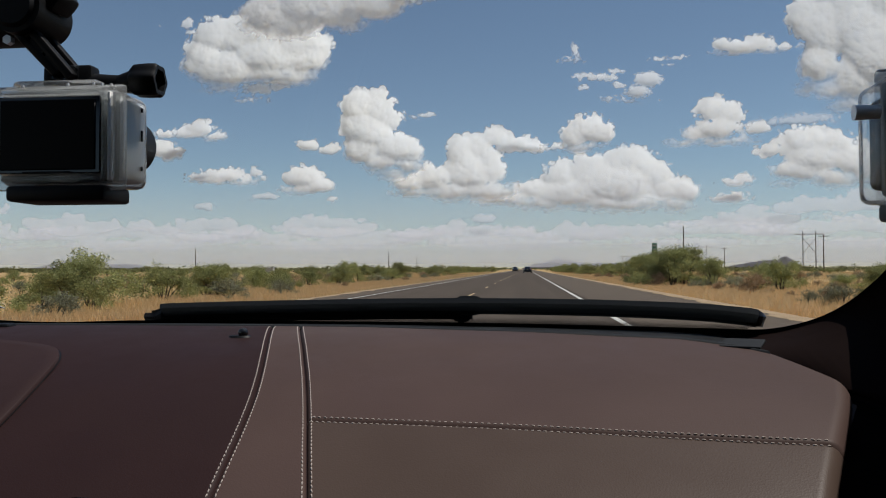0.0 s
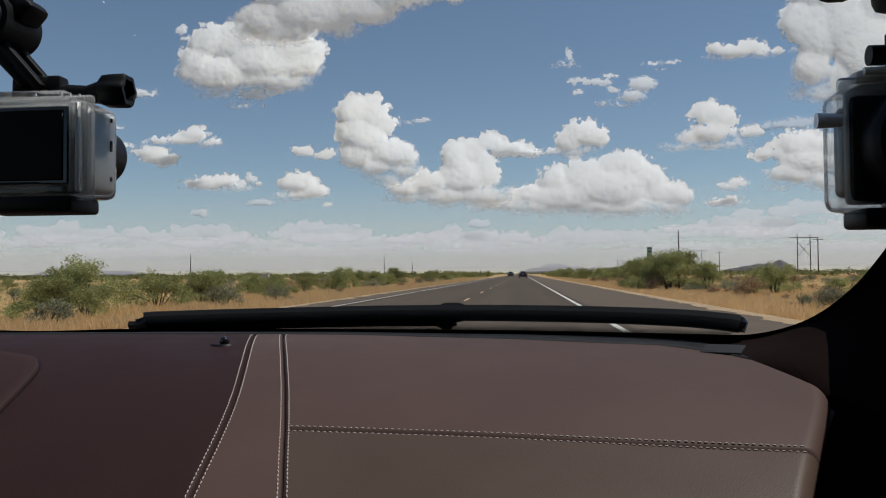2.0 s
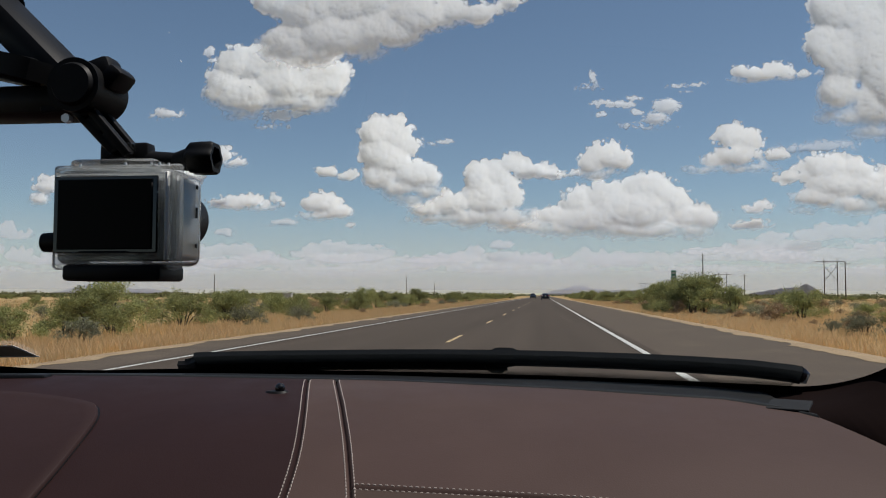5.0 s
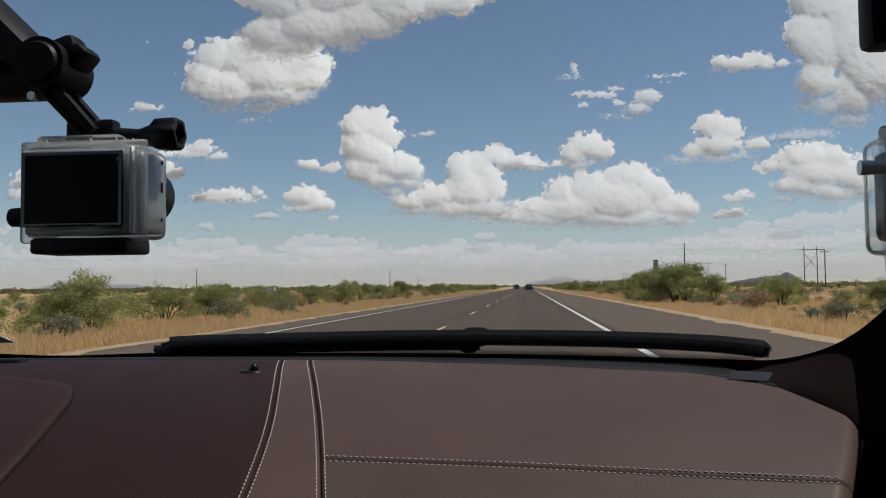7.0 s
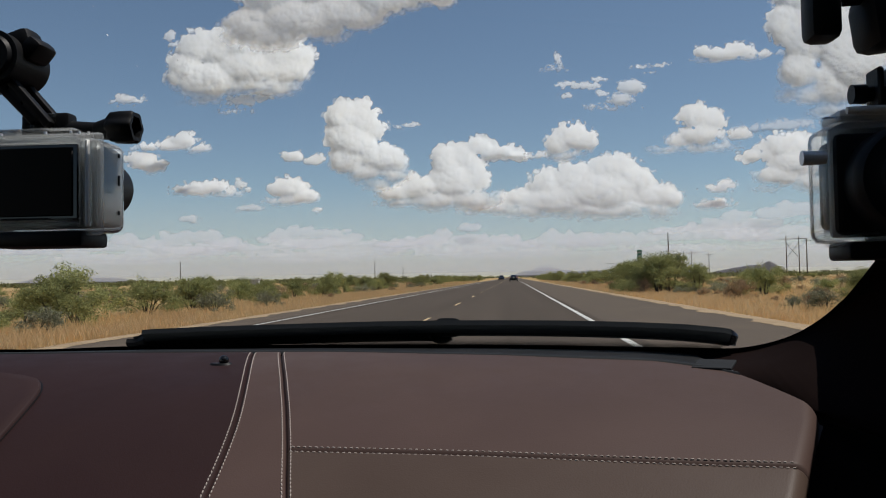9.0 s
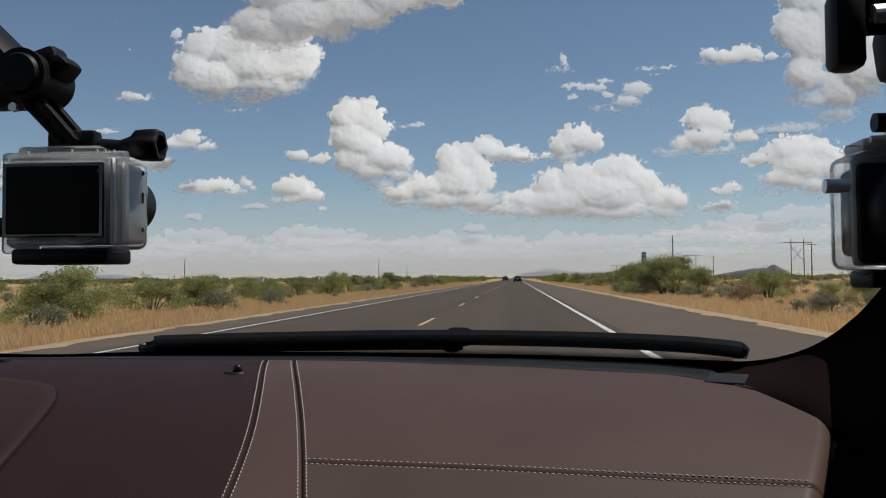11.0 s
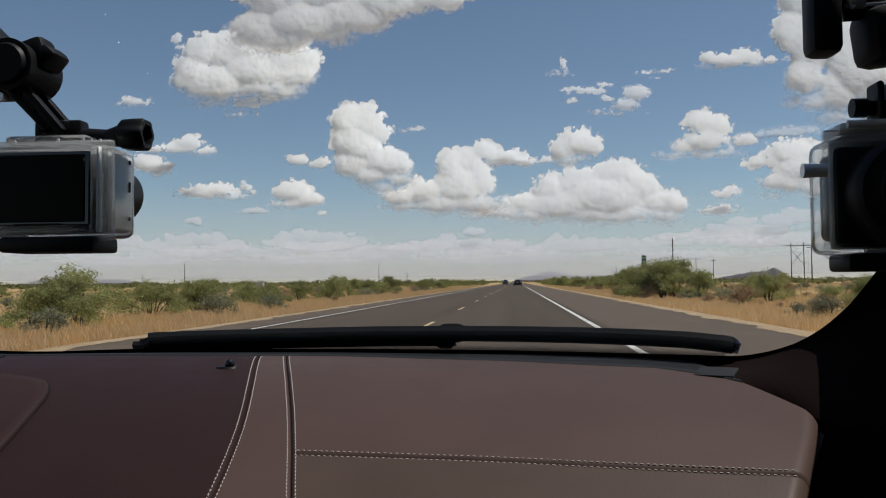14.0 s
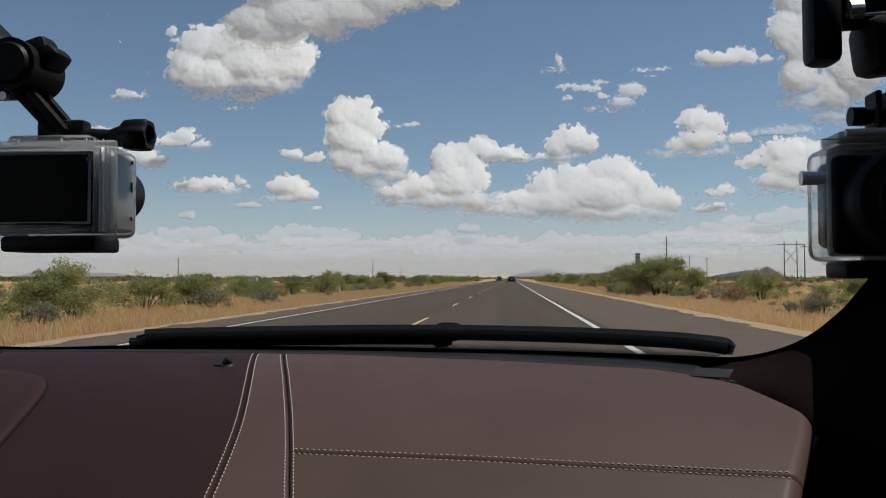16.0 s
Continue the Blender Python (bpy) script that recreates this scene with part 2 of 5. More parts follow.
def sand_edge(name, edge, side, label):
    """Washed sand that runs over the edge of the shoulder, with a wavering line."""
    verts, cuts = [], [-6 + 0.35 * k for k in range(240)] + [80 * 1.05 ** k for k in range(50)]
    for y in cuts:
        n = noise.noise((y * 0.55, 2.0 + side, 0)) + 0.5 * noise.noise((y * 2.1, 5.0 + side, 0))
        reach = 0.25 + 0.42 * n
        verts += [(edge - side * max(reach, -0.02), y, -0.0065), (edge + side * 0.06, y, -0.004), (edge + side * 0.55, y, -0.05), (edge + side * (1.5 + 0.4 * n), y, -0.30)]
    return tagged(new(name, mesh_of(name, verts, grid_faces(4, len(cuts)), [SAND], True)), label, "verge", kind="structure")


SAND = material("washed_sand", (0.45, 0.32, 0.2), 0.95, spec=0.1)
v = coords(SAND)
link(SAND, mix(SAND, 0.5, ramp(SAND, noise_of(SAND, v, 1.4, 8.0), [(0.3, (0.26, 0.18, 0.11)), (0.7, (0.46, 0.34, 0.21))]),
               ramp(SAND, noise_of(SAND, v, 30.0, 6.0), [(0.3, (0.22, 0.16, 0.10)), (0.7, (0.48, 0.36, 0.24))])), base_of(SAND)["Base Color"])
bump(SAND, noise_of(SAND, v, 25.0, 6.0), 0.6, 0.02)
sand_edge("verge_right", EDGE_RIGHT + 3.6, 1, "orange sand washed along the edge of the road")
sand_edge("verge_left", EDGE_LEFT - 1.5, -1, "orange sand washed along the edge of the road")


def marking(name, x, y0, y1, width, mat, label):
    bm = box(B(), (x, (y0 + y1) / 2, 0.003), (width, y1 - y0, 0.006))
    ob = part(name, bm, mat)
    return tagged(ob, label, "road marking", kind="structure")


marking("edge_line", EDGE_RIGHT, -30, ROAD_FAR, 0.115, WHITE_LINE, "worn white edge line painted on the asphalt")
marking("edge_line", EDGE_LEFT, -30, ROAD_FAR, 0.066, WHITE_LINE, "worn white edge line painted on the asphalt")
for k in range(28):
    tagged(marking("centre_dash", MIDDLE, 5.5 + 12.2 * k, 8.6 + 12.2 * k, 0.075, YELLOW_LINE, "faded yellow dash of the centre line"), group="centre line dashes")


# ---- distant hills ----
def hill(name, label, bearing, half, height, distance, profile, seed):
    """A far ridge: bearing and half width as tangents, height in metres, profile as shares of it from left to right."""
    nu, nv = 90, 14
    verts = []
    for j in range(nv):
        s = j / (nv - 1)
        for i in range(nu):
            a = i / (nu - 1)
            top = interp(a, profile) * height * (1 + 0.12 * noise.noise((a * 14, seed, 0)))
            y = distance + (s - 0.5) * 0.25 * distance * half * 2
            z = top * math.sin(math.pi * s) ** 0.8 * (1 + 0.15 * noise.noise((a * 10, s * 5, seed))) - 4
            verts.append(((bearing + half * (2 * a - 1)) * distance, y, z))
    return tagged(new(name, mesh_of(name, verts, grid_faces(nu, nv), [HILL], True)), label, "hill", kind="structure")


hill("mesa_hill", "low dark mesa with a small peak on the horizon", 0.2735, 0.0530, 38, 2250, [(0, 0), (0.12, 0.22), (0.30, 0.45), (0.48, 0.66), (0.64, 0.72), (0.72, 0.86), (0.76, 1.0), (0.81, 0.80), (0.92, 0.34), (1, 0)], 1.0)
hill("far_mountain", "pale mountain far beyond the end of the road", 0.075, 0.085, 58, 4600, [(0, 0), (0.12, 0.5), (0.26, 1), (0.38, 0.78), (0.5, 0.55), (0.62, 0.62), (0.8, 0.5), (1, 0)], 2.0)
hill("left_hill", "low brown hills along the horizon", -0.545, 0.10, 66, 4400, [(0, 0), (0.2, 0.55), (0.38, 1), (0.5, 0.75), (0.62, 0.5), (0.72, 0.55), (0.85, 0.3), (1, 0)], 3.0)


# ---- clouds ----
def lattice(ix, iy, seed):
    h = (ix * 374761393 + iy * 668265263 + seed * 974634757) & 0x7FFFFFFF
    h = ((h ^ (h >> 13)) * 1274126177) & 0x7FFFFFFF
    return ((h ^ (h >> 16)) & 0xFFFF) / 65535.0


def value_noise(x, y, seed):
    ix, iy = np.floor(x).astype(np.int64), np.floor(y).astype(np.int64)
    fx, fy = x - ix, y - iy
    fx, fy = fx * fx * fx * (fx * (6 * fx - 15) + 10), fy * fy * fy * (fy * (6 * fy - 15) + 10)
    a, b = lattice(ix, iy, seed), lattice(ix + 1, iy, seed)
    c, d = lattice(ix, iy + 1, seed), lattice(ix + 1, iy + 1, seed)
    return (a + (b - a) * fx + (c - a) * fy + (a - b - c + d) * fx * fy) * 2 - 1


def heads(x, y, seed):
    """Round heads side by side with sharp creases between them, from -1 to 1."""
    ix, iy = np.floor(x).astype(np.int64), np.floor(y).astype(np.int64)
    least = np.full(x.shape, 9.0)
    for dx in (-1, 0, 1):
        for dy in (-1, 0, 1):
            cx, cy = ix + dx, iy + dy
            least = np.minimum(least, (x - cx - lattice(cx, cy, seed)) ** 2 + (y - cy - lattice(cx, cy, seed + 7)) ** 2)
    return 1 - 2.4 * np.minimum(least, 0.85)


def fractal(x, y, seed, octaves):
    total, amp, norm = 0.0, 1.0, 0.0
    for k in range(octaves):
        n = value_noise(x * 2 ** k + 17.3 * k, y * 2 ** k + 9.1 * k, seed + k)
        total = total + amp * n
        norm += amp
        amp *= 0.55
    return total / norm


def cloud_material(name, opacity, through_light, softness, fray_by, fray_scale, white, spread=60.0):
    """White droplets: the light spreads inside by some tens of metres, so that folds and shades are soft."""
    m = bpy.data.materials.new(name)
    m.use_nodes = True
    m.node_tree.nodes.remove(m.node_tree.nodes["Principled BSDF"])
    body = node(m, "ShaderNodeBsdfDiffuse", Color=(*white, 1))
    glow = node(m, "ShaderNodeBsdfTranslucent", Color=(*white, 1))
    skin = body
    if spread:
        inside = node(m, "ShaderNodeSubsurfaceScattering", Color=(*white, 1), Scale=spread, Radius=(1.0, 1.0, 1.0))
        inside.falloff = "BURLEY"
        skin = node(m, "ShaderNodeMixShader", Fac=0.18)
        link(m, inside.outputs[0], skin.inputs[1])
        link(m, body.outputs[0], skin.inputs[2])
    both = node(m, "ShaderNodeMixShader", Fac=through_light)
    link(m, skin.outputs[0], both.inputs[1])
    link(m, glow.outputs[0], both.inputs[2])
    curl = node(m, "ShaderNodeBump", Strength=0.12, Distance=16.0)
    link(m, noise_of(m, coords(m), 0.020, 6.0, 0.6), curl.inputs["Height"])
    bent = m.node_tree.nodes.new("ShaderNodeMix")
    bent.data_type = "VECTOR"
    bent.inputs[0].default_value = softness
    link(m, curl.outputs["Normal"], bent.inputs[4])
    bent.inputs[5].default_value = (0.25, -0.45, 0.62)
    unit = m.node_tree.nodes.new("ShaderNodeVectorMath")
    unit.operation = "NORMALIZE"
    link(m, bent.outputs[1], unit.inputs[0])
    link(m, unit.outputs[0], body.inputs["Normal"])
    thick = m.node_tree.nodes.new("ShaderNodeAttribute")
    thick.attribute_name = "thickness"
    push = m.node_tree.nodes.new("ShaderNodeMath")
    push.operation = "MULTIPLY_ADD"
    link(m, noise_of(m, coords(m), fray_scale, 3.5, 0.5), push.inputs[0])
    push.inputs[1].default_value = fray_by
    push.inputs[2].default_value = -fray_by / 2
    total = m.node_tree.nodes.new("ShaderNodeMath")
    total.operation = "ADD"
    link(m, thick.outputs["Fac"], total.inputs[0])
    link(m, push.outputs[0], total.inputs[1])
    edge = node(m, "ShaderNodeMapRange", From_Min=0.0, From_Max=1.0, To_Min=0.0, To_Max=opacity)
    edge.interpolation_type = "SMOOTHSTEP"
    link(m, total.outputs[0], edge.inputs["Value"])
    clear = m.node_tree.nodes.new("ShaderNodeBsdfTransparent")
    last = node(m, "ShaderNodeMixShader")
    link(m, edge.outputs[0], last.inputs[0])
    link(m, clear.outputs[0], last.inputs[1])
    link(m, both.outputs[0], last.inputs[2])
    link(m, last.outputs[0], m.node_tree.nodes["Material Output"].inputs["Surface"])
    return m


CLOUD = cloud_material("cumulus", 1.0, 0.30, 0.50, 0.5, 0.030, (0.85, 0.875, 0.91), 100.0)
CLOUD_BELLY = cloud_material("cumulus_belly", 1.0, 0.46, 0.5, 0.5, 0.030, (0.88, 0.90, 0.94), 90.0)
CLOUD_THIN = cloud_material("thin_cloud", 0.72, 0.3, 0.5, 2.6, 0.045, (0.90, 0.91, 0.93))
CLOUD_FAR = cloud_material("far_cloud", 0.55, 0.3, 0.65, 0.7, 0.040, (0.735, 0.745, 0.785), 0)
# sheet tints for painted haze: the lavender cast of far air as colour
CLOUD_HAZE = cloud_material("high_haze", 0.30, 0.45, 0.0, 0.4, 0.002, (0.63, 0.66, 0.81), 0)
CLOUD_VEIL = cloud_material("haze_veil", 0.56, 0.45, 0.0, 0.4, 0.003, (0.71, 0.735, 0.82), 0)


def blurred(f, times):
    for _ in range(times):
        g = np.pad(f, 1, mode="edge")
        f = (4 * f + g[:-2, 1:-1] + g[2:, 1:-1] + g[1:-1, :-2] + g[1:-1, 2:]) / 8
    return f


def cloud_sheet(label, verts, keep, thick, mat):
    nv, nu = keep.shape
    cell = keep[:-1, :-1] & keep[1:, :-1] & keep[:-1, 1:] & keep[1:, 1:]
    j, i = np.nonzero(cell)
    faces = np.stack([j * nu + i, j * nu + i + 1, (j + 1) * nu + i + 1, (j + 1) * nu + i], -1)
    used, inverse = np.unique(faces, return_inverse=True)
    me = mesh_of("cloud", verts.reshape(-1, 3)[used].tolist(), inverse.reshape(-1, 4).tolist(), [mat], True)
    attr = me.attributes.new("thickness", "FLOAT", "POINT")
    attr.data.foreach_set("value", np.clip(thick, -2, 3).reshape(-1)[used].astype(np.float32))
    return tagged(new("cloud", me), label, "cloud", group="clouds", kind="stuff")


def cloud(label, lobes, distance, mat, seed, edge=0.5, belly=0, bank=0):
    """One cloud: its lobes as (bearing, rise, half width, half height), in thousandths of the distance. Billows swell out of the lobes,
    smaller ones out of those; tops are crisp, the base is soft. edge: how frayed; belly: seen from below; bank: a far row with a long hazy foot."""
    rng = np.random.RandomState(seed)
    q = np.array(lobes) / 1000.0
    if bank:
        tops = [(a + ra * rng.uniform(-0.9, 0.9), b + rb * rng.uniform(0.2, 0.9), rb * rng.uniform(0.35, 0.8), rb * rng.uniform(0.35, 0.7)) for a, b, ra, rb in q[:-1] for _ in range(7)]
        q = np.concatenate([np.array(tops), q])
    size = float(np.clip(np.median(np.sqrt(q[:, 2] * q[:, 3])), 0.004, 0.024))
    pad, step = size * 0.9 + 0.003, 0.00115
    low, high = (q[:, 1] - q[:, 3]).min(), (q[:, 1] + q[:, 3]).max()
    gu = np.arange((q[:, 0] - q[:, 2]).min() - pad, (q[:, 0] + q[:, 2]).max() + pad, step)
    gv = np.arange(max(low - pad, 0.004), high + pad, step)
    u, w = np.meshgrid(gu, gv)
    k = 0.55 / size
    wu = u + size * 0.30 * fractal(u * k, w * k, seed, 3)
    wv = w + size * 0.22 * fractal(u * k, w * k, seed + 31, 3)
    depth, dome = np.full(u.shape, -1.0), np.zeros(u.shape)
    for a, b, ra, rb in q:
        up = wv - b
        d = np.sqrt(((wu - a) / ra) ** 2 + (up / np.where(up > 0, rb, rb * 0.8)) ** 2)
        rr = (ra * rb) ** 0.5
        depth = np.maximum(depth, (1 - d) * min(ra, rb))
        dome = np.maximum(dome, np.where(d < 1, rng.uniform(0, 0.5) * size + rr * np.sqrt(np.clip(1 - d * d, 0, None)), 0))
    billow = np.zeros(u.shape)
    for n, (f, amp) in enumerate(((0.9, 0.34), (1.9, 0.28), (3.7, 0.20), (7.3, 0.13), (14.0, 0.07))):
        c, d = math.cos(n + seed), math.sin(n + seed)
        bu, bv = wu + size * 0.10 * billow, wv + size * 0.10 * billow
        billow = billow + amp * heads((bu * c - bv * d) * k * f, (bu * d + bv * c) * k * f, seed + 50 + n)
    rel = np.clip((w - low) / (high - low), 0, 1)
    puff = np.clip(0.35 + 1.1 * rel, 0, 1) if not (belly or bank) else 0.9
    fine = 0.0032 * heads(u * 105 + 0.3 * billow, w * 105, seed + 81) + 0.0018 * heads(u * 230, w * 230 + 0.3 * billow, seed + 83)
    depth = depth + (size * (0.50 * billow - 0.12) + fine * min(1.0, size / 0.012)) * puff
    width = 0.0014 + edge * size * 0.26 + (1.1 if not bank else 2.4) * size * np.clip(1 - rel / (0.5 if not bank else 0.62), 0, 1) ** 1.3
    thick = depth / width + 0.15 - (2.0 * np.clip(1 - rel / 0.55, 0, 1) if bank else 0)
    inner = np.clip(depth / size, 0, 1)
    height = 0.50 * blurred(dome, 10) + size * (0.13 * blurred(billow, 3) + 0.04 * billow + 5 * fine * min(1.0, size / 0.012)) * (0.35 + 0.65 * inner)
    height = height * (0.5 if bank else 1.0)
    span = high - low
    if belly:
        slope = 0.25 * (w - low) + 0.5 * span * rel ** 2
    else:
        slope = 0.75 * (w - low) + 0.6 * span * rel ** 3 / 3 + 0.45 * span * np.clip(0.42 - rel, 0, 1) ** 2
    y = distance * (1 - height + slope)
    return cloud_sheet(label, np.stack([u * y, y, EYE + w * y], -1), thick > -1.3, thick, mat)


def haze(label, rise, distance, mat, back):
    """A wide pale sheet whose tint and opacity paint haze over the plain; it thins out upwards."""
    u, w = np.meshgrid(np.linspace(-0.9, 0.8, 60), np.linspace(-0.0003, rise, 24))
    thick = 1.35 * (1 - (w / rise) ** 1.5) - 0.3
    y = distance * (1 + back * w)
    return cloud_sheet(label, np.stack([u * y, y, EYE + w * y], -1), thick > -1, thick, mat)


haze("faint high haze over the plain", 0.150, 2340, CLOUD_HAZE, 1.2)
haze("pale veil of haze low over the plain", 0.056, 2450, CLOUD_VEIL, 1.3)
cloud("large sunlit white cumulus with a grey underside", [(-391, 294, 24.7, 23.3), (-404, 267, 24.7, 23.3), (-361, 291, 32.9, 26), (-375, 248, 43.8, 26), (-420, 257, 12.3, 15.1), (-323, 263, 41.1, 26), (-278, 261, 28.8, 24.7), (-261, 274, 15.1, 17.1), (-285, 238, 28.8, 13.7), (-382, 229, 28.8, 9.59), (-338, 294, 41.1, 27.4), (-289, 285, 35.6, 27.4), (-322, 243, 41.1, 16.4)], 3700, CLOUD, seed=3)
cloud("ragged shreds of cloud under a large cumulus", [(-331, 224, 17.8, 6.85), (-346, 212, 16.4, 3.42), (-307, 230, 13.7, 5.48)], 3690, CLOUD_THIN, seed=6, edge=1.3)
cloud("small ragged scrap of white cloud", [(-425, 310, 6.85, 6.85), (-421, 299, 5.48, 6.85)], 3650, CLOUD_THIN, seed=9, edge=1.2)
cloud("broad grey-bellied cumulus with white rims", [(-320, 316, 38.4, 31.5), (-264, 323, 54.8, 31.5), (-205, 331, 54.8, 31.5), (-294, 362, 45.2, 34.2), (-235, 367, 61.6, 34.2), (-161, 348, 41.1, 28.8), (-339, 372, 28.8, 21.9), (-118, 349, 28.8, 17.8), (-83, 345, 24, 13.7), (-58, 349, 15.1, 8.22), (-40, 357, 9.59, 6.85), (-265, 427, 110, 41.1), (-169, 408, 61.6, 34.2), (-286, 305, 43.8, 24.7), (-234, 313, 47.9, 21.9)], 3250, CLOUD_BELLY, seed=12, belly=1)
cloud("tall white cumulus tower with a shaded flank", [(-204, 200, 19.2, 19.2), (-181, 198, 23.3, 22.6), (-197, 172, 28.8, 27.4), (-164, 182, 13.7, 13.7), (-200, 144, 24.7, 20.5), (-161, 146, 28.8, 20.5), (-143, 143, 17.8, 19.2), (-175, 129, 30.8, 13.7), (-162, 115, 24, 10.3), (-143, 125, 19.2, 12.3), (-189, 165, 26, 20.5)], 3800, CLOUD, seed=15)
cloud("small white cumulus", [(-269, 152, 12.3, 7.53), (-275, 153, 6.16, 5.48)], 4400, CLOUD, seed=18)
cloud("small white cumulus", [(-243, 146, 10.3, 5.48), (-237, 150, 6.16, 5.48)], 4410, CLOUD, seed=21)
cloud("heaped white cumulus with a drawn-out tip", [(-143, 104, 24, 12.3), (-111, 109, 27.4, 16.4), (-76, 138, 16.4, 21.9), (-58, 145, 20.5, 17.1), (-39, 158, 16.4, 12.3), (-17, 151, 19.2, 8.22), (7, 145, 17.1, 4.11), (-69, 114, 34.2, 24), (-42, 120, 17.8, 26), (-90, 93, 41.1, 13.7), (-48, 94, 38.4, 16.4), (-132, 92, 34.2, 7.53)], 4000, CLOUD, seed=24)
cloud("wide bank of bright cumulus heads with a flat grey base", [(10, 92, 30.8, 15.1), (45, 110, 23.3, 17.8), (76, 117, 26, 19.2), (119, 122, 27.4, 22.6), (143, 110, 27.4, 21.9), (102, 97, 47.9, 27.4), (55, 88, 47.9, 20.5), (162, 89, 26, 17.8), (187, 87, 17.8, 15.1), (175, 72, 24, 9.59), (108, 75, 68.5, 12.3), (27, 78, 41.1, 12.3), (-20, 84, 34.2, 11)], 4250, CLOUD, seed=27)
cloud("round white cumulus", [(72, 167, 20.5, 16.4), (59, 158, 16.4, 15.1), (86, 161, 15.8, 16.4), (67, 145, 21.9, 8.22)], 3500, CLOUD, seed=30)
cloud("thin ragged wisp of cloud", [(37, 147, 13.7, 3.42), (28, 144, 6.85, 2.74)], 3950, CLOUD_THIN, seed=33, edge=1.3)
cloud("comma-shaped white cumulus with a flat base", [(221, 187, 17.8, 13.7), (237, 180, 16.4, 16.4), (228, 164, 24.7, 13.7), (205, 157, 19.2, 9.59), (188, 148, 19.2, 5.48), (228, 148, 32.9, 6.16), (253, 150, 11, 4.79)], 3150, CLOUD, seed=36)
cloud("small white cumulus", [(272, 164, 12.3, 7.53), (265, 162, 8.22, 4.79)], 3450, CLOUD, seed=39, edge=0.7)
cloud("long faint streak of cloud", [(312, 171, 38.4, 4.79), (334, 175, 20.5, 4.11), (289, 168, 17.1, 3.42)], 4900, CLOUD_FAR, seed=42, edge=2.0)
cloud("ragged white bar of cloud", [(253, 260, 24.7, 9.59), (231, 266, 9.59, 6.85), (272, 264, 15.1, 9.59), (243, 254, 17.8, 4.11), (302, 259, 16.4, 3.42), (285, 256, 13.7, 4.11)], 3650, CLOUD, seed=45, edge=0.8)
cloud("huge towering white cumulus with a grey base", [(354, 335, 41.1, 34.2), (328, 294, 20.5, 26), (353, 281, 34.2, 41.1), (378, 294, 34.2, 54.8), (346, 241, 24.7, 27.4), (334, 211, 13.7, 10.3), (356, 208, 23.3, 15.1), (382, 220, 27.4, 34.2), (378, 190, 28.8, 12.3), (405, 253, 34.2, 61.6), (337, 343, 17.8, 20.5), (423, 325, 41.1, 47.9)], 3600, CLOUD, seed=48)
cloud("loose white cumulus heap", [(324, 149, 24.7, 17.8), (303, 139, 15.1, 13.7), (286, 136, 11, 5.48), (358, 145, 19.2, 15.1), (336, 127, 34.2, 20.5), (373, 125, 24, 17.1), (320, 112, 28.8, 15.1), (354, 105, 34.2, 13.7), (303, 97, 12.3, 4.79), (389, 118, 17.1, 24)], 3300, CLOUD, seed=51)
cloud("thin ragged wisps of cloud", [(145, 225, 15.1, 9.59), (134, 210, 15.1, 8.22), (90, 229, 16.4, 4.11), (73, 232, 11, 2.74), (110, 219, 6.85, 3.42), (100, 204, 10.3, 3.42), (120, 201, 13.7, 2.05), (107, 236, 6.85, 2.05)], 3700, CLOUD_THIN, seed=54, edge=1.4)
cloud("small thin scrap of cloud", [(71, 217, 7.53, 2.74)], 3750, CLOUD_THIN, seed=57, edge=1.3)
cloud("thin ragged wisp of cloud", [(54, 251, 11, 3.42), (60, 261, 3.42, 8.22)], 3700, CLOUD_THIN, seed=60, edge=1.4)
cloud("thin ragged wisp of cloud", [(157, 250, 9.59, 1.71), (180, 251, 8.9, 1.71), (171, 242, 6.16, 1.71)], 3900, CLOUD_THIN, seed=63, edge=1.6)
cloud("thin ragged wisp of cloud", [(-124, 188, 10.3, 2.74), (-134, 186, 5.48, 2.05)], 4300, CLOUD_THIN, seed=66, edge=1.3)
cloud("small white cumulus", [(245, 99, 15.1, 4.79), (254, 104, 9.59, 6.85)], 2960, CLOUD, seed=69, edge=1.0)
cloud("flat white cumulus", [(239, 81, 19.2, 4.79), (247, 84, 9.59, 4.11)], 2980, CLOUD, seed=72, edge=1.0)
cloud("small white cumulus with a drawn-out foot", [(-409, 178, 16.4, 8.9), (-427, 169, 26, 5.48), (-389, 165, 15.1, 5.48), (-454, 169, 16.4, 4.11)], 3000, CLOUD, seed=75)
cloud("small heaped white cumulus", [(-461, 151, 17.1, 10.3), (-444, 143, 13.7, 8.9), (-473, 157, 9.59, 6.16)], 3020, CLOUD, seed=78)
cloud("thin flat scrap of cloud", [(-481, 231, 17.1, 6.16), (-490, 233, 8.22, 4.11)], 3800, CLOUD_THIN, seed=81, edge=1.2)
cloud("thin flat scrap of cloud", [(-516, 188, 12.3, 3.42)], 4100, CLOUD_THIN, seed=84, edge=1.4)
cloud("thin flat scrap of cloud", [(-512, 165, 19.2, 5.48), (-531, 168, 9.59, 2.74)], 4150, CLOUD_THIN, seed=87, edge=1.4)
cloud("small ragged white cumulus", [(-641, 139, 17.8, 9.59), (-656, 122, 13.7, 8.22), (-636, 150, 13.7, 4.11)], 4100, CLOUD, seed=90, edge=1.0)
cloud("flat white cumulus", [(-377, 117, 27.4, 8.22), (-392, 112, 24.7, 6.16), (-349, 109, 17.8, 4.11)], 2990, CLOUD, seed=93)
cloud("thin ragged scrap of cloud", [(-336, 120, 6.16, 6.85), (-328, 113, 5.48, 4.11)], 4020, CLOUD_THIN, seed=96, edge=1.3)
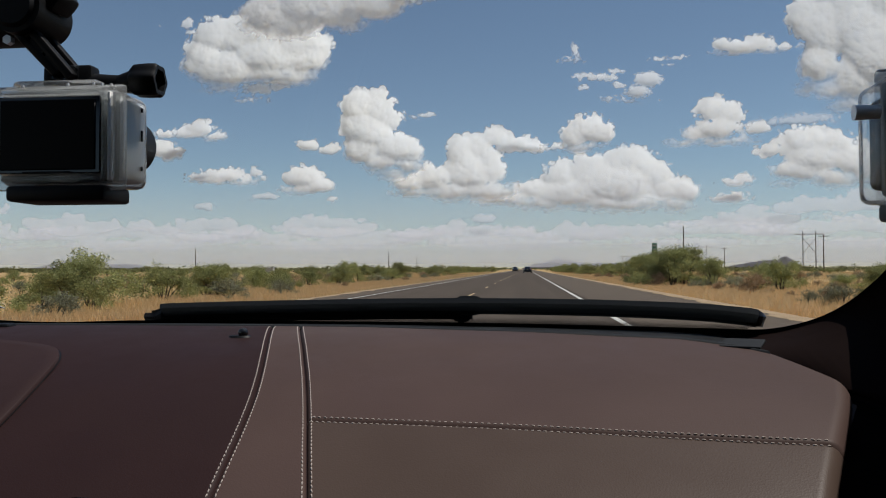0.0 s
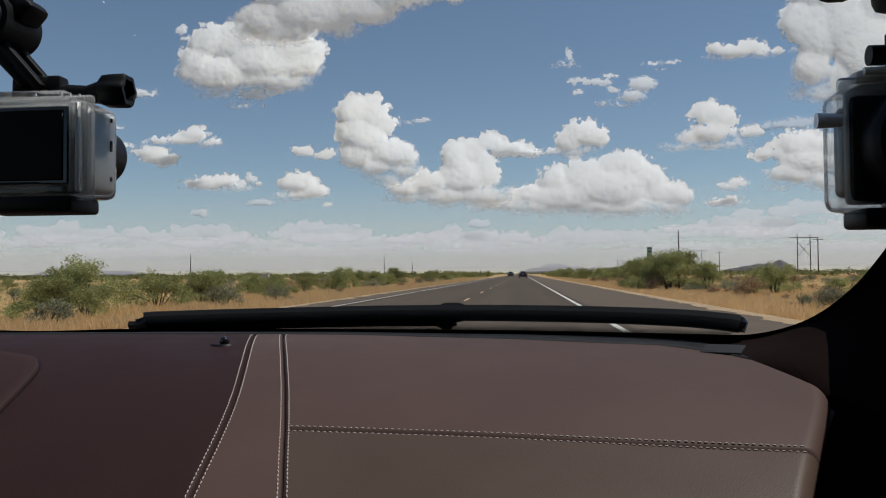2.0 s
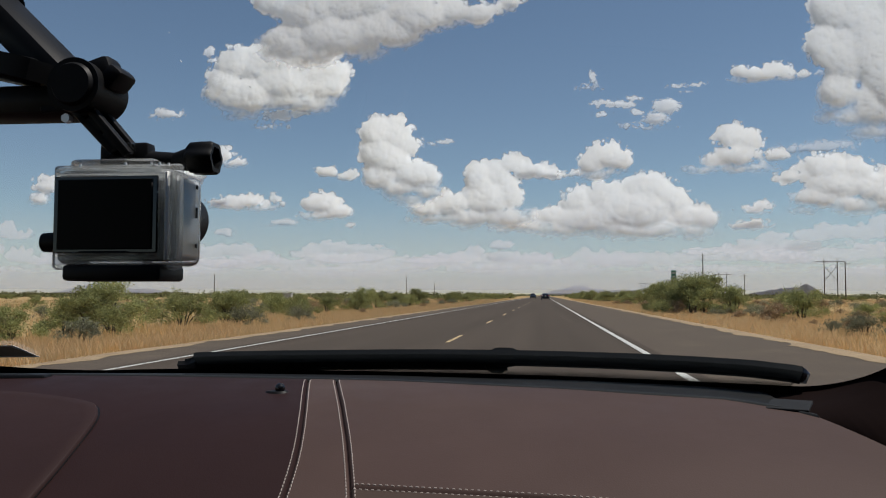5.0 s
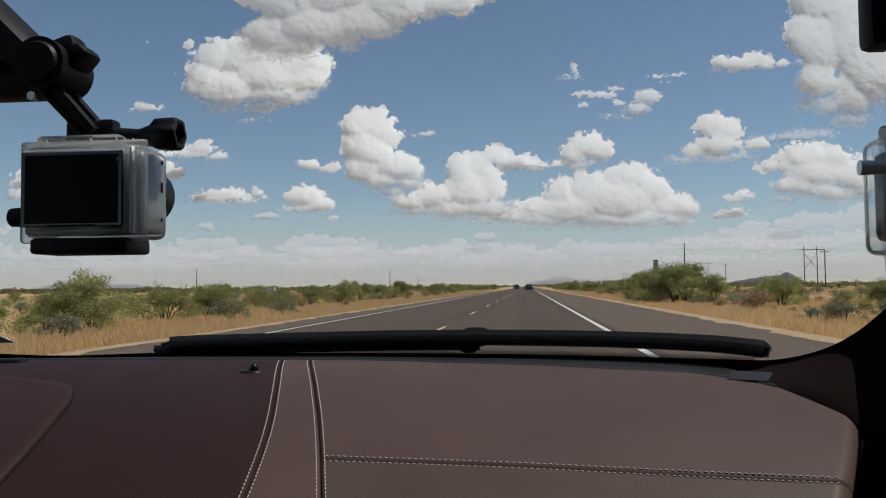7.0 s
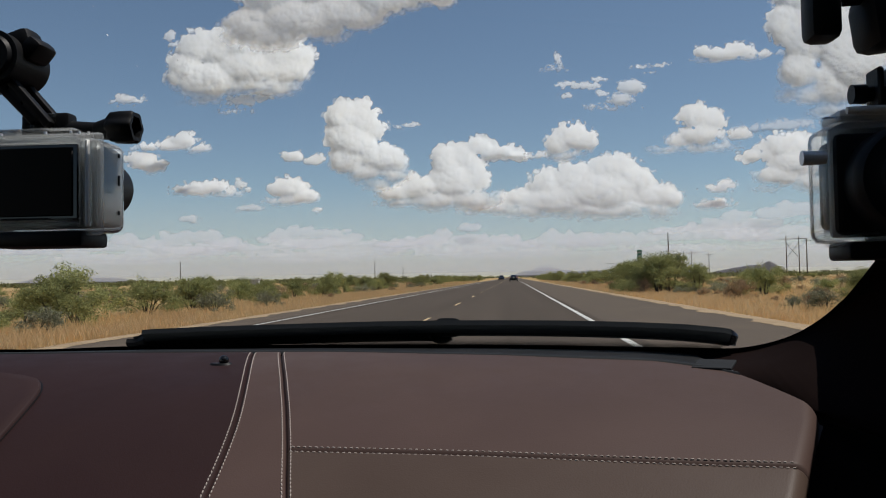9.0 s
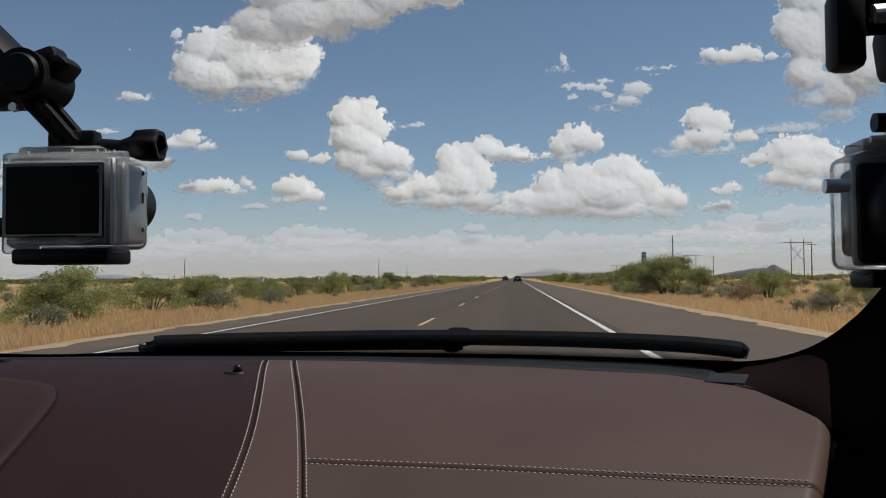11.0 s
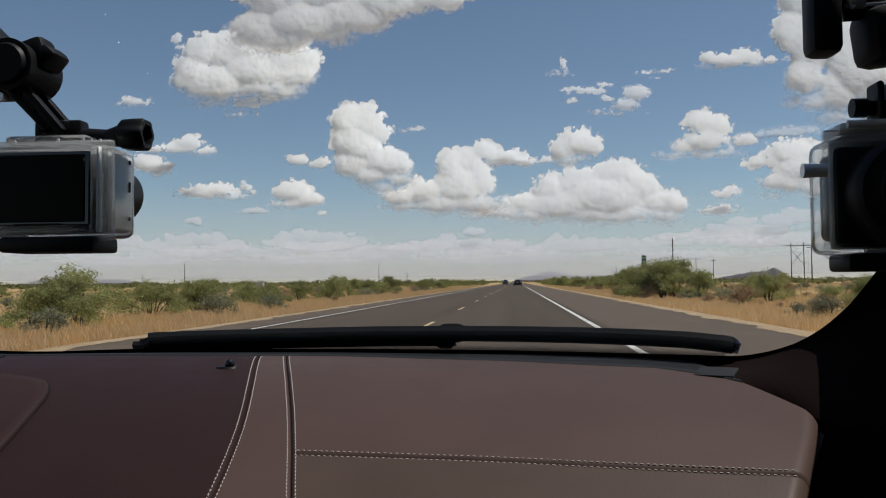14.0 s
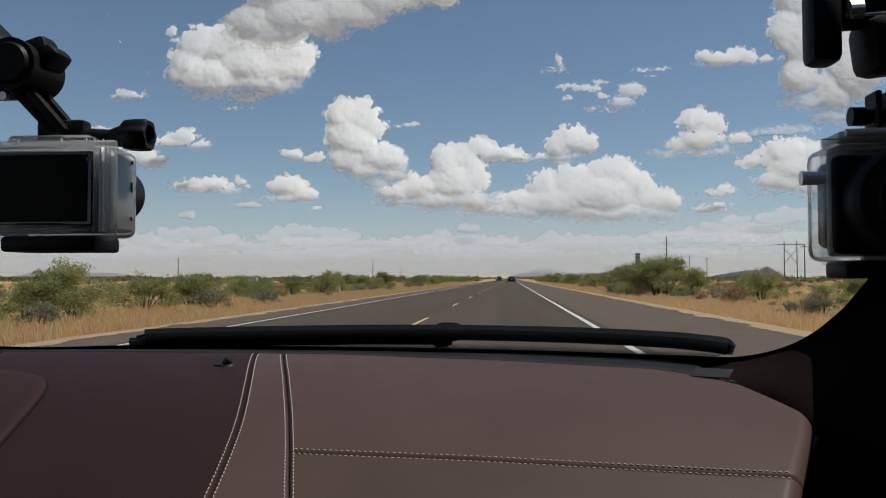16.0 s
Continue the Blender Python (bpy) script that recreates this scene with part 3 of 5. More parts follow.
cloud("small heaped white cumulus", [(-273, 113, 19.2, 11.6), (-289, 115, 11, 9.59), (-254, 102, 15.1, 9.59), (-276, 97, 23.3, 6.85)], 3500, CLOUD, seed=99)
cloud("thin flat scrap of cloud", [(-324, 90, 15.1, 4.11), (-341, 87, 11, 2.05)], 4300, CLOUD_FAR, seed=102, edge=1.2)
cloud("thin flat scrap of cloud", [(-237, 86, 6.16, 2.74)], 4350, CLOUD_THIN, seed=105, edge=1.3)
cloud("thin flat scrap of cloud", [(-402, 79, 9.59, 4.79), (-396, 75, 6.85, 3.42)], 4320, CLOUD_FAR, seed=108, edge=1.2)
cloud("hazy low bank of cumulus over the horizon", [(-708, 81, 23.3, 9.59), (-682, 75, 19.2, 6.85), (-756, 73, 34.2, 9.59), (-814, 78, 34.2, 11), (-723, 62, 61.6, 9.59)], 2700, CLOUD_FAR, seed=111, bank=1)
cloud("hazy low bank of cumulus over the horizon", [(-618, 56, 23.3, 8.22), (-579, 60, 23.3, 8.22), (-540, 52, 27.4, 8.22), (-579, 43, 75.3, 11)], 2710, CLOUD_FAR, seed=114, bank=1)
cloud("hazy low bank of cumulus over the horizon", [(-421, 52, 17.8, 8.22), (-385, 55, 23.3, 8.22), (-357, 46, 19.2, 6.85), (-455, 48, 20.5, 6.85), (-486, 54, 17.8, 6.16), (-409, 35, 82.2, 11)], 2700, CLOUD_FAR, seed=117, bank=1)
cloud("hazy low bank of cumulus over the horizon", [(-287, 54, 13.7, 6.85), (-257, 57, 23.3, 7.53), (-221, 55, 21.9, 6.16), (-196, 48, 13.7, 6.16), (-305, 49, 11, 4.11), (-246, 40, 75.3, 11)], 2720, CLOUD_FAR, seed=120, bank=1)
cloud("hazy low bank of cumulus over the horizon", [(-143, 41, 30.1, 4.79), (-97, 44, 20.5, 6.85), (-83, 52, 11, 6.16), (-48, 45, 20.5, 6.85), (-10, 42, 20.5, 6.16), (20, 36, 24.7, 6.16), (-76, 30, 110, 9.59)], 2715, CLOUD_FAR, seed=123, bank=1)
cloud("small pale cumulus head low in the haze", [(-53, 59, 11, 6.16), (-45, 61, 6.16, 5.48)], 2750, CLOUD_FAR, seed=126, edge=1.0)
cloud("hazy low bank of cumulus over the horizon", [(264, 65, 15.1, 8.9), (245, 57, 21.9, 7.53), (219, 52, 20.5, 6.16), (296, 57, 27.4, 6.85), (180, 49, 27.4, 5.48), (264, 41, 103, 11)], 2700, CLOUD_FAR, seed=129, bank=1)
cloud("hazy low bank of cumulus over the horizon", [(309, 68, 23.3, 8.22), (335, 73, 20.5, 8.22), (365, 71, 27.4, 9.59), (397, 77, 27.4, 12.3), (439, 72, 34.2, 13.7), (371, 53, 89, 12.3)], 2690, CLOUD_FAR, seed=132, bank=1)
cloud("hazy distant row of cumulus along the horizon", [(-855, 50, 24.2, 8.89), (-812, 49, 26.4, 6.26), (-780, 47, 23.1, 9.25), (-755, 51, 18.1, 8.03), (-721, 55, 17.7, 7.12), (-680, 48, 17, 8.89), (-655, 41, 16.6, 6.17), (-616, 44, 17.7, 9.53), (-714, 25, 144, 12.3)], 2834, CLOUD_FAR, seed=135, bank=1)
cloud("hazy distant row of cumulus along the horizon", [(-626, 44, 26.9, 8.01), (-591, 44, 26.7, 8.53), (-551, 38, 18.8, 7.4), (-526, 45, 15.9, 7.2), (-493, 46, 23.4, 7.32), (-466, 38, 21, 7.25), (-436, 39, 15.8, 9.5), (-414, 39, 25.5, 6.23), (-379, 42, 22.2, 6.2), (-357, 44, 26.8, 6.84), (-485, 25, 151, 12.3)], 2835, CLOUD_FAR, seed=138, bank=1)
cloud("hazy distant row of cumulus along the horizon", [(-379, 37, 26.7, 7.34), (-352, 41, 24.6, 6.53), (-318, 38, 25.7, 6.29), (-281, 44, 19.3, 8.26), (-244, 42, 26.5, 8.03), (-218, 42, 17.3, 6.43), (-196, 39, 27.4, 6.72), (-175, 36, 21.6, 7.55), (-151, 39, 25.3, 7.72), (-124, 44, 26.4, 6.28), (-246, 24, 151, 12.3)], 2836, CLOUD_FAR, seed=141, bank=1)
cloud("hazy distant row of cumulus along the horizon", [(-146, 37, 16.7, 8.67), (-110, 39, 24.8, 6.53), (-83, 43, 25.5, 7.17), (-56, 36, 25.6, 9.51), (-30, 40, 24.1, 7.8), (-6, 41, 16.9, 7.46), (30, 36, 22.8, 7.87), (54, 43, 18.4, 8.84), (87, 41, 24.8, 8.82), (-21, 24, 151, 12.3)], 2837, CLOUD_FAR, seed=144, bank=1)
cloud("hazy distant row of cumulus along the horizon", [(74, 38, 24.4, 7.41), (104, 41, 21.1, 8.8), (134, 41, 26.7, 8.39), (161, 43, 21.8, 7.02), (190, 47, 25.1, 8.38), (221, 48, 23, 8.69), (252, 48, 25.5, 9.14), (280, 43, 26.9, 7.94), (186, 24, 144, 12.3)], 2838, CLOUD_FAR, seed=147, bank=1)
cloud("hazy distant row of cumulus along the horizon", [(270, 49, 25.4, 9.37), (295, 45, 23.9, 8.67), (316, 44, 22.2, 8.44), (340, 46, 24.6, 8.35), (368, 50, 17, 7.67), (395, 49, 23.5, 8.32), (413, 46, 17.9, 6.35), (432, 48, 17.3, 6.83), (449, 46, 19.8, 8.26), (475, 48, 26.2, 6.17), (383, 24, 151, 12.3)], 2839, CLOUD_FAR, seed=150, bank=1)

# ---- car interior ----
def dash_z(x, y):
    return EYE - 0.074 - 0.73 * max(0.87 - y, 0) ** 2


def local(points):
    return [Vector((x, y, EYE + z)) for x, y, z in points]


LEFT_SEAM = [(0.18, -0.200), (0.507, -0.2045), (0.557, -0.2073), (0.58, -0.2082), (0.605, -0.2105), (0.64, -0.2150), (0.68, -0.2233), (0.72, -0.2333), (0.75, -0.2410), (0.78, -0.2493), (0.866, -0.272)]
RIGHT_SEAM = [(0.18, -0.060), (0.508, -0.1374), (0.546, -0.1472), (0.576, -0.1557), (0.602, -0.1621), (0.642, -0.1736), (0.678, -0.1840), (0.717, -0.1965), (0.746, -0.2050), (0.78, -0.2160), (0.85, -0.2370), (0.866, -0.2418)]
CROSS_SEAM = [(-0.17, 0.608), (-0.013, 0.602), (0.066, 0.597), (0.14, 0.593), (0.202, 0.590), (0.45, 0.575)]
FAR_EDGE = [(-0.95, 0.80), (-0.566, 0.868), (-0.380, 0.874), (-0.191, 0.862), (-0.015, 0.826), (0.140, 0.790), (0.200, 0.752), (0.242, 0.672), (0.27, 0.61), (0.45, 0.50)]


def wave(table):
    """A smooth function through a short table."""
    xs, ys = [q[0] for q in table], [q[1] for q in table]

    def value(x):
        return sum(float(np.interp(x + d, xs, ys)) * w for d, w in ((-0.02, 0.25), (0, 0.5), (0.02, 0.25)))
    return value


left_seam, right_seam, cross_seam = wave(LEFT_SEAM), wave(RIGHT_SEAM), wave(CROSS_SEAM)


def far_edge(x):
    return interp(x, FAR_EDGE)


dashboard = thing("dashboard", "brown leather dashboard with pale double stitching", "dashboard", (-0.2, 0.5, EYE - 0.2), kind="structure")


def settle(ob, parent):
    """Keeps a part where it is when it gets its parent."""
    ob.parent = parent
    ob.matrix_parent_inverse = Matrix.Translation(parent.location).inverted()
    return ob


def panel(name, mat, nu, nv, x_left, x_right, y_near, y_far, label="", roll=(True, True, False, False), turned=0.0):
    """A padded leather panel between four edges; the edges marked in roll (left, right, near, far) turn down into a seam."""
    verts = []
    for j in range(nv):
        for i in range(nu):
            a, s = i / (nu - 1), j / (nv - 1)
            a = a - math.sin(2 * math.pi * a) / (2 * math.pi) * 0.85
            s = s - math.sin(2 * math.pi * s) / (2 * math.pi) * 0.85
            y = 0.5
            for _ in range(6):
                x = x_left(y) * (1 - a) + x_right(y) * a
                y = y_near(x) * (1 - s) + y_far(x) * s
            gap = [x - x_left(y), x_right(y) - x, y - y_near(x), y_far(x) - y]
            d = min([g for g, r in zip(gap, roll) if r] + [1.0])
            dip = 0.0026 * max(0.0, 1 - max(d, 0) / 0.0028) ** 2
            if turned and gap[1] < turned:
                dip += turned - math.sqrt(max(0.0, turned ** 2 - (turned - max(gap[1], 0)) ** 2))
            verts.append((x, y, dash_z(x, y) - dip + 0.0008 * noise.noise((x * 9, y * 9, 5.0))))
    ob = new(name, mesh_of(name, verts, grid_faces(nu, nv), [mat], True))
    settle(ob, dashboard)
    return tagged(ob, label)


half_gap = 0.0006
DASH_END = [(0.18, 0.10), (0.48, 0.166), (0.54, 0.187), (0.57, 0.201), (0.60, 0.215), (0.625, 0.2270), (0.645, 0.2365), (0.67, 0.2460), (0.70, 0.252), (0.80, 0.256)]
dash_end = wave([(y, x) for y, x in DASH_END])
panel("centre_panel", LEATHER, 40, 90, lambda y: left_seam(y) + half_gap, lambda y: right_seam(y) - half_gap, lambda x: 0.18, lambda x: far_edge(x), "narrow brown leather strip between two seams")
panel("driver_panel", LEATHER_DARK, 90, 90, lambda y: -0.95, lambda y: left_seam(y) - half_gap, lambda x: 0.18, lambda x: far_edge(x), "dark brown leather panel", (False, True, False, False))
panel("passenger_top_panel", LEATHER, 120, 60, lambda y: right_seam(y) + half_gap, dash_end, lambda x: cross_seam(x) + half_gap, lambda x: far_edge(x), "", (True, False, True, False), 0.012)
panel("passenger_front_panel", LEATHER_SHEEN, 120, 60, lambda y: right_seam(y) + half_gap, dash_end, lambda x: 0.18, lambda x: cross_seam(x) - half_gap, "", (True, False, False, True), 0.012)


def seam_bed(name, line, width=0.0025):
    """The dark fold at the bottom of a seam."""
    verts = []
    for k, q in enumerate(line):
        way = (line[min(k + 1, len(line) - 1)] - line[max(k - 1, 0)]).normalized()
        side = Vector((way.y, -way.x, 0)) * width
        for sgn in (-1, 1):
            verts.append(q + side * sgn - Vector((0, 0, 0.0034)))
    ob = new(name, mesh_of(name, verts, grid_faces(2, len(line)), [LEATHER_DARK]))
    return settle(ob, dashboard)


def stitches(name, line, offset, length=0.0030, pitch=0.0045):
    """A run of short raised threads beside a seam, with gaps between them."""
    verts, faces = [], []
    dense = []
    for a, b in zip(line, line[1:]):
        steps = max(1, int((b - a).length / 0.0002))
        dense += [a.lerp(b, s / steps) for s in range(steps)]
    travelled = 0.0
    nxt = 0.0
    for k in range(1, len(dense)):
        travelled += (dense[k] - dense[k - 1]).length
        if travelled < nxt:
            continue
        nxt += pitch
        way = (dense[min(k + 12, len(dense) - 1)] - dense[max(k - 12, 0)]).normalized()
        side = Vector((way.y, -way.x, 0)).normalized()
        lean = side * random.uniform(-0.0003, 0.0003)
        centre = dense[k] + side * offset
        centre = Vector((centre.x, centre.y, dash_z(centre.x, centre.y)))
        n0 = len(verts)
        for s in (-1, -0.55, 0.55, 1):
            r = 0.0003 if abs(s) == 1 else 0.00052
            c = centre + way * (length / 2 * s) + lean * s
            for ang in range(6):
                t = ang / 6 * 2 * math.pi
                verts.append(c + side * (r * math.cos(t)) + Vector((0, 0, r * math.sin(t) + (0.0002 if abs(s) < 1 else -0.0003))))
        for ring in range(3):
            for ang in range(6):
                a0, a1 = n0 + ring * 6 + ang, n0 + ring * 6 + (ang + 1) % 6
                faces.append((a0, a1, a1 + 6, a0 + 6))
        faces.append(tuple(n0 + 5 - q for q in range(6)))
        faces.append(tuple(n0 + 18 + q for q in range(6)))
    ob = new(name, mesh_of(name, verts, faces, [THREAD], True))
    settle(ob, dashboard)
    return tagged(ob, "off-white sewing thread", kind="stuff")


def on_dash(xy):
    return Vector((xy[0], xy[1], dash_z(*xy)))


LINE_L = [on_dash((left_seam(y), y)) for y in np.linspace(0.40, 0.862, 60)]
LINE_R = [on_dash((right_seam(y), y)) for y in np.linspace(0.40, 0.858, 60)]
LINE_C = [on_dash((x, cross_seam(x))) for x in np.linspace(-0.160, 0.203, 60)]
for run in (LINE_L, LINE_R, LINE_C):
    seam_bed("seam_fold", run)
    for off in (-0.0031, 0.0031):
        stitches("stitching", run, off)

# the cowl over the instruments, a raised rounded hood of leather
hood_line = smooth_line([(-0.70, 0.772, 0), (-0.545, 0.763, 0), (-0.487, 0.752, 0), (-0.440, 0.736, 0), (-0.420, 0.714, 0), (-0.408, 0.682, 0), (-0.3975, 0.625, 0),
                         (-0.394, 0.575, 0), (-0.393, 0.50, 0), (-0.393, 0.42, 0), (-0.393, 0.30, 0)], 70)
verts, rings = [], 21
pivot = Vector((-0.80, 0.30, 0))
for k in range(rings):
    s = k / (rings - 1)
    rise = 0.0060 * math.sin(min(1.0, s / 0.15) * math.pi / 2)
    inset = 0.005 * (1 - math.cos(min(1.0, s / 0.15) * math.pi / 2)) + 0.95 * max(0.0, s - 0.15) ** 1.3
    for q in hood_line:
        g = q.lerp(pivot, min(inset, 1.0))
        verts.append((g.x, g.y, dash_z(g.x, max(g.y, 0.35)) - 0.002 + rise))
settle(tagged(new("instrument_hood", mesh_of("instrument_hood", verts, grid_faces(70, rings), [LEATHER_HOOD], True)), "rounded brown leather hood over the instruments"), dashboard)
# thin black strip that paints the hood's soft shadow along its edge
settle(new("hood_painted_shadow", mesh_of("hood_painted_shadow", [v for q in hood_line for v in (on_dash((q.x + 0.0009, q.y + 0.0007)) + Vector((0, 0, 0.0006)), on_dash((q.x - 0.003, q.y - 0.002)) + Vector((0, 0, 0.0006)))], grid_faces(2, 70), [BLACK])), dashboard)

# black end panel beside the dash, under the pillar
verts = []
for y in np.linspace(0.18, 0.84, 40):
    x = dash_end(float(y))
    z = dash_z(x, y)
    verts += [(x - 0.004, y, z - 0.012), (x + 0.003, y, z - 0.016), (x + 0.05, y, z - 0.035), (0.48, y, z + 0.03)]
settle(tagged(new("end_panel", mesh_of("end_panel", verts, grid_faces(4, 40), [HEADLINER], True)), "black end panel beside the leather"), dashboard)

# black strip between the leather and the glass
edge_pts = [(x, far_edge(x)) for x in np.linspace(-0.95, 0.205, 70)]
glass_base = [(-0.95, 0.80), (-0.80, 0.87), (-0.599, 0.948), (-0.410, 0.996), (-0.224, 1.006), (0.013, 0.990), (0.203, 0.938), (0.255, 0.905), (0.30, 0.85)]
lip, shelf = [], []
for x, y in edge_pts:
    g = interp(x, glass_base)
    z = dash_z(x, y)
    lip += [(x, y - 0.003, z - 0.002), (x, y - 0.001, z + 0.0012), (x, y + 0.006, z + 0.0014), (x, y + 0.0075, z - 0.003)]
    shelf += [(x, y + 0.006, z - 0.001), (x, y + (g - y) * 0.5, z - 0.002), (x, g + 0.012, EYE - 0.0835), (x, g + 0.03, EYE - 0.12)]
settle(tagged(new("defroster_lip", mesh_of("defroster_lip", lip, grid_faces(4, len(edge_pts)), [GREY_TRIM], True)), "matt dark grey lip along the leather"), dashboard)
settle(tagged(new("defroster_shelf", mesh_of("defroster_shelf", shelf, grid_faces(4, len(edge_pts)), [RUBBER], True)), "black shelf along the foot of the windscreen"), dashboard)
settle(part("end_cap", box(B(), (0.191, 0.7745, EYE - 0.0812), (0.035, 0.038, 0.003), Matrix.Rotation(radians(-22), 3, "Z") @ Matrix.Rotation(radians(6), 3, "X"), 0.001), END_GREY, None, "grey plastic end cap"), dashboard)
settle(part("side_vent", box(B(), (-0.60, 0.845, EYE - 0.074), (0.09, 0.022, 0.006), Matrix.Rotation(radians(8), 3, "Z"), 0.003), BLACK, None, "black side air slot"), dashboard)

# sun sensor: a glossy dome on an oval foot
sensor = thing("sun_sensor", "small glossy black sensor dome on the dashboard", "sensor", (-0.280, 0.790, dash_z(0, 0.790)))
bm = B()
bmesh.ops.create_uvsphere(bm, u_segments=24, v_segments=12, radius=0.0048, matrix=Matrix.Translation((0.003, 0, 0.0036)))
part("dome", bm, material("sensor_black", (0.008, 0.008, 0.009), 0.16), sensor, smooth=True)
bm = B()
rod(bm, (0, 0, -0.001), (0, 0, 0.0010), 0.0082, 0.0068, 28)
for vv in bm.verts:
    vv.co.x *= 1.5
part("foot", bm, BLACK, sensor, smooth=True)

# round black air vent in front of the driver's panel
vent = thing("air_vent", "round black air vent set into the dash", "air vent", (-0.283, 0.487, dash_z(0, 0.487) + 0.002))
vent.rotation_euler = (radians(36), 0, 0)
bm = B()
verts = []
for ring, (r, z) in enumerate([(0.031, -0.012), (0.031, 0.004), (0.028, 0.0075), (0.0245, 0.005), (0.0235, -0.012)]):
    for k in range(40):
        verts.append(bm.verts.new((r * math.cos(k * math.pi / 20), r * math.sin(k * math.pi / 20), z)))
for ring in range(4):
    for k in range(40):
        bm.faces.new((verts[ring * 40 + k], verts[ring * 40 + (k + 1) % 40], verts[ring * 40 + 40 + (k + 1) % 40], verts[ring * 40 + 40 + k]))
part("ring", bm, GLOSS_BLACK, vent, smooth=True)
part("core", rod(B(), (0, 0, -0.012), (0, 0, -0.004), 0.0235, sides=32), BLACK, vent)

# label at the foot of the windscreen
GLASS_A = (0.965, 0.40, 1.9)


def glass_y(x, z, off=0.0):
    return GLASS_A[0] + off - GLASS_A[1] * (x + 0.25) ** 2 - GLASS_A[2] * (z + 0.06)


# windscreen
verts, nu, nv = [], 49, 25
for j in range(nv):
    z = -0.10 + 0.46 * j / (nv - 1)
    for i in range(nu):
        x = -0.86 + 1.30 * i / (nu - 1)
        verts.append((x, glass_y(x, z), EYE + z))
screen = new("windscreen", mesh_of("windscreen", verts, grid_faces(nu, nv), [GLASS], True))
tagged(screen, "clear raked windscreen with a faint reflection of the dash", "windscreen", kind="structure")
screen.visible_shadow = False

# black border of the glass along its foot and up its corner
border_in = smooth_line([(-0.85, -0.040, 0), (-0.619, -0.0735, 0), (-0.455, -0.0750, 0), (-0.224, -0.0765, 0), (-0.018, -0.0765, 0), (0.12, -0.0770, 0), (0.20, -0.077, 0),
                         (0.248, -0.076, 0), (0.284, -0.061, 0), (0.302, -0.034, 0), (0.3065, 0.0, 0), (0.304, 0.06, 0), (0.295, 0.15, 0), (0.275, 0.25, 0), (0.25, 0.36, 0)], 120)
verts = []
for k, q in enumerate(border_in):
    way = (border_in[min(k + 1, 119)] - border_in[max(k - 1, 0)]).normalized()
    out = Vector((way.y, -way.x, 0))
    for d, lift in ((0.0, -0.002), (0.012, -0.004), (0.03, -0.006)):
        x, z = q.x + out.x * d, q.y + out.y * d
        verts.append((x, glass_y(x, z, lift), EYE + z))
tagged(new("glass_border", mesh_of("glass_border", verts, grid_faces(3, 120), [RUBBER], True)), "black border round the windscreen glass", "trim", kind="structure")

# printed dots that fade the border into the clear glass
verts, faces = [], []
for row, (rise, size) in enumerate(((0.0008, 0.00082), (0.0020, 0.00074), (0.0032, 0.00064), (0.0044, 0.00052), (0.0056, 0.00038), (0.0068, 0.00026))):
    for k in range(340):
        x = -0.45 + 0.0020 * (k + 0.5 * row)
        if x > 0.24:
            break
        z = interp(x, [(q.x, q.y) for q in border_in[:90]]) + rise
        n = len(verts)
        for t in range(6):
            zz = z + size * math.sin(t * math.pi / 3)
            xx = x + size * math.cos(t * math.pi / 3)
            verts.append((xx, glass_y(xx, zz, -0.002), EYE + zz))
        faces.append(tuple(range(n, n + 6)))
tagged(new("border_dots", mesh_of("border_dots", verts, faces, [RUBBER])), "rows of small black printed dots on the glass", "trim", kind="stuff")

# dried specks on the outside of the glass
rng = random.Random(3)
verts, faces = [], []
for k in range(7):
    x, z = (rng.gauss(-0.262, 0.012), rng.gauss(0.168, 0.012)) if k < 3 else (rng.uniform(-0.4, 0.2), rng.uniform(0.02, 0.2))
    r = rng.uniform(0.00025, 0.0005)
    n = len(verts)
    for t in range(9):
        rr = r * rng.uniform(0.6, 1.2)
        verts.append((x + rr * math.cos(t * 0.698), glass_y(x, z + rr * math.sin(t * 0.698), 0.002), EYE + z + rr * math.sin(t * 0.698)))
    faces.append(tuple(range(n, n + 9)))
tagged(new("glass_specks", mesh_of("glass_specks", verts, faces, [thin_clear("dried_speck", (0.9, 0.9, 0.9), 0.3, (0.8, 0.8, 0.8), 0.6)])), "small dried specks on the windscreen", "dirt", kind="stuff")

# windscreen pillar lining, from the glass corner to the dash and the door
A = smooth_line(local([(0.199, 0.930, -0.088), (0.255, 0.895, -0.079), (0.292, 0.840, -0.056), (0.306, 0.775, -0.024), (0.309, 0.720, 0.002), (0.306, 0.60, 0.066), (0.298, 0.45, 0.146), (0.278, 0.25, 0.252), (0.25, 0.05, 0.357)]), 60)
A2 = smooth_line(local([(0.199, 0.84, -0.092), (0.262, 0.81, -0.078), (0.312, 0.77, -0.05), (0.335, 0.72, -0.012), (0.34, 0.66, 0.018), (0.338, 0.54, 0.078), (0.33, 0.39, 0.15), (0.31, 0.19, 0.25), (0.28, 0.0, 0.35)]), 60)
C2 = smooth_line(local([(0.198, 0.75, -0.088), (0.25, 0.668, -0.107), (0.34, 0.62, -0.10), (0.40, 0.58, -0.05), (0.41, 0.52, 0.0), (0.41, 0.42, 0.05), (0.41, 0.28, 0.12), (0.40, 0.10, 0.22), (0.38, -0.1, 0.34)]), 60)
D2 = smooth_line(local([(0.25, 0.665, -0.115), (0.33, 0.60, -0.13), (0.45, 0.55, -0.13), (0.46, 0.50, -0.06), (0.46, 0.45, 0.0), (0.46, 0.35, 0.05), (0.46, 0.2, 0.12), (0.46, 0.0, 0.22), (0.46, -0.2, 0.34)]), 60)
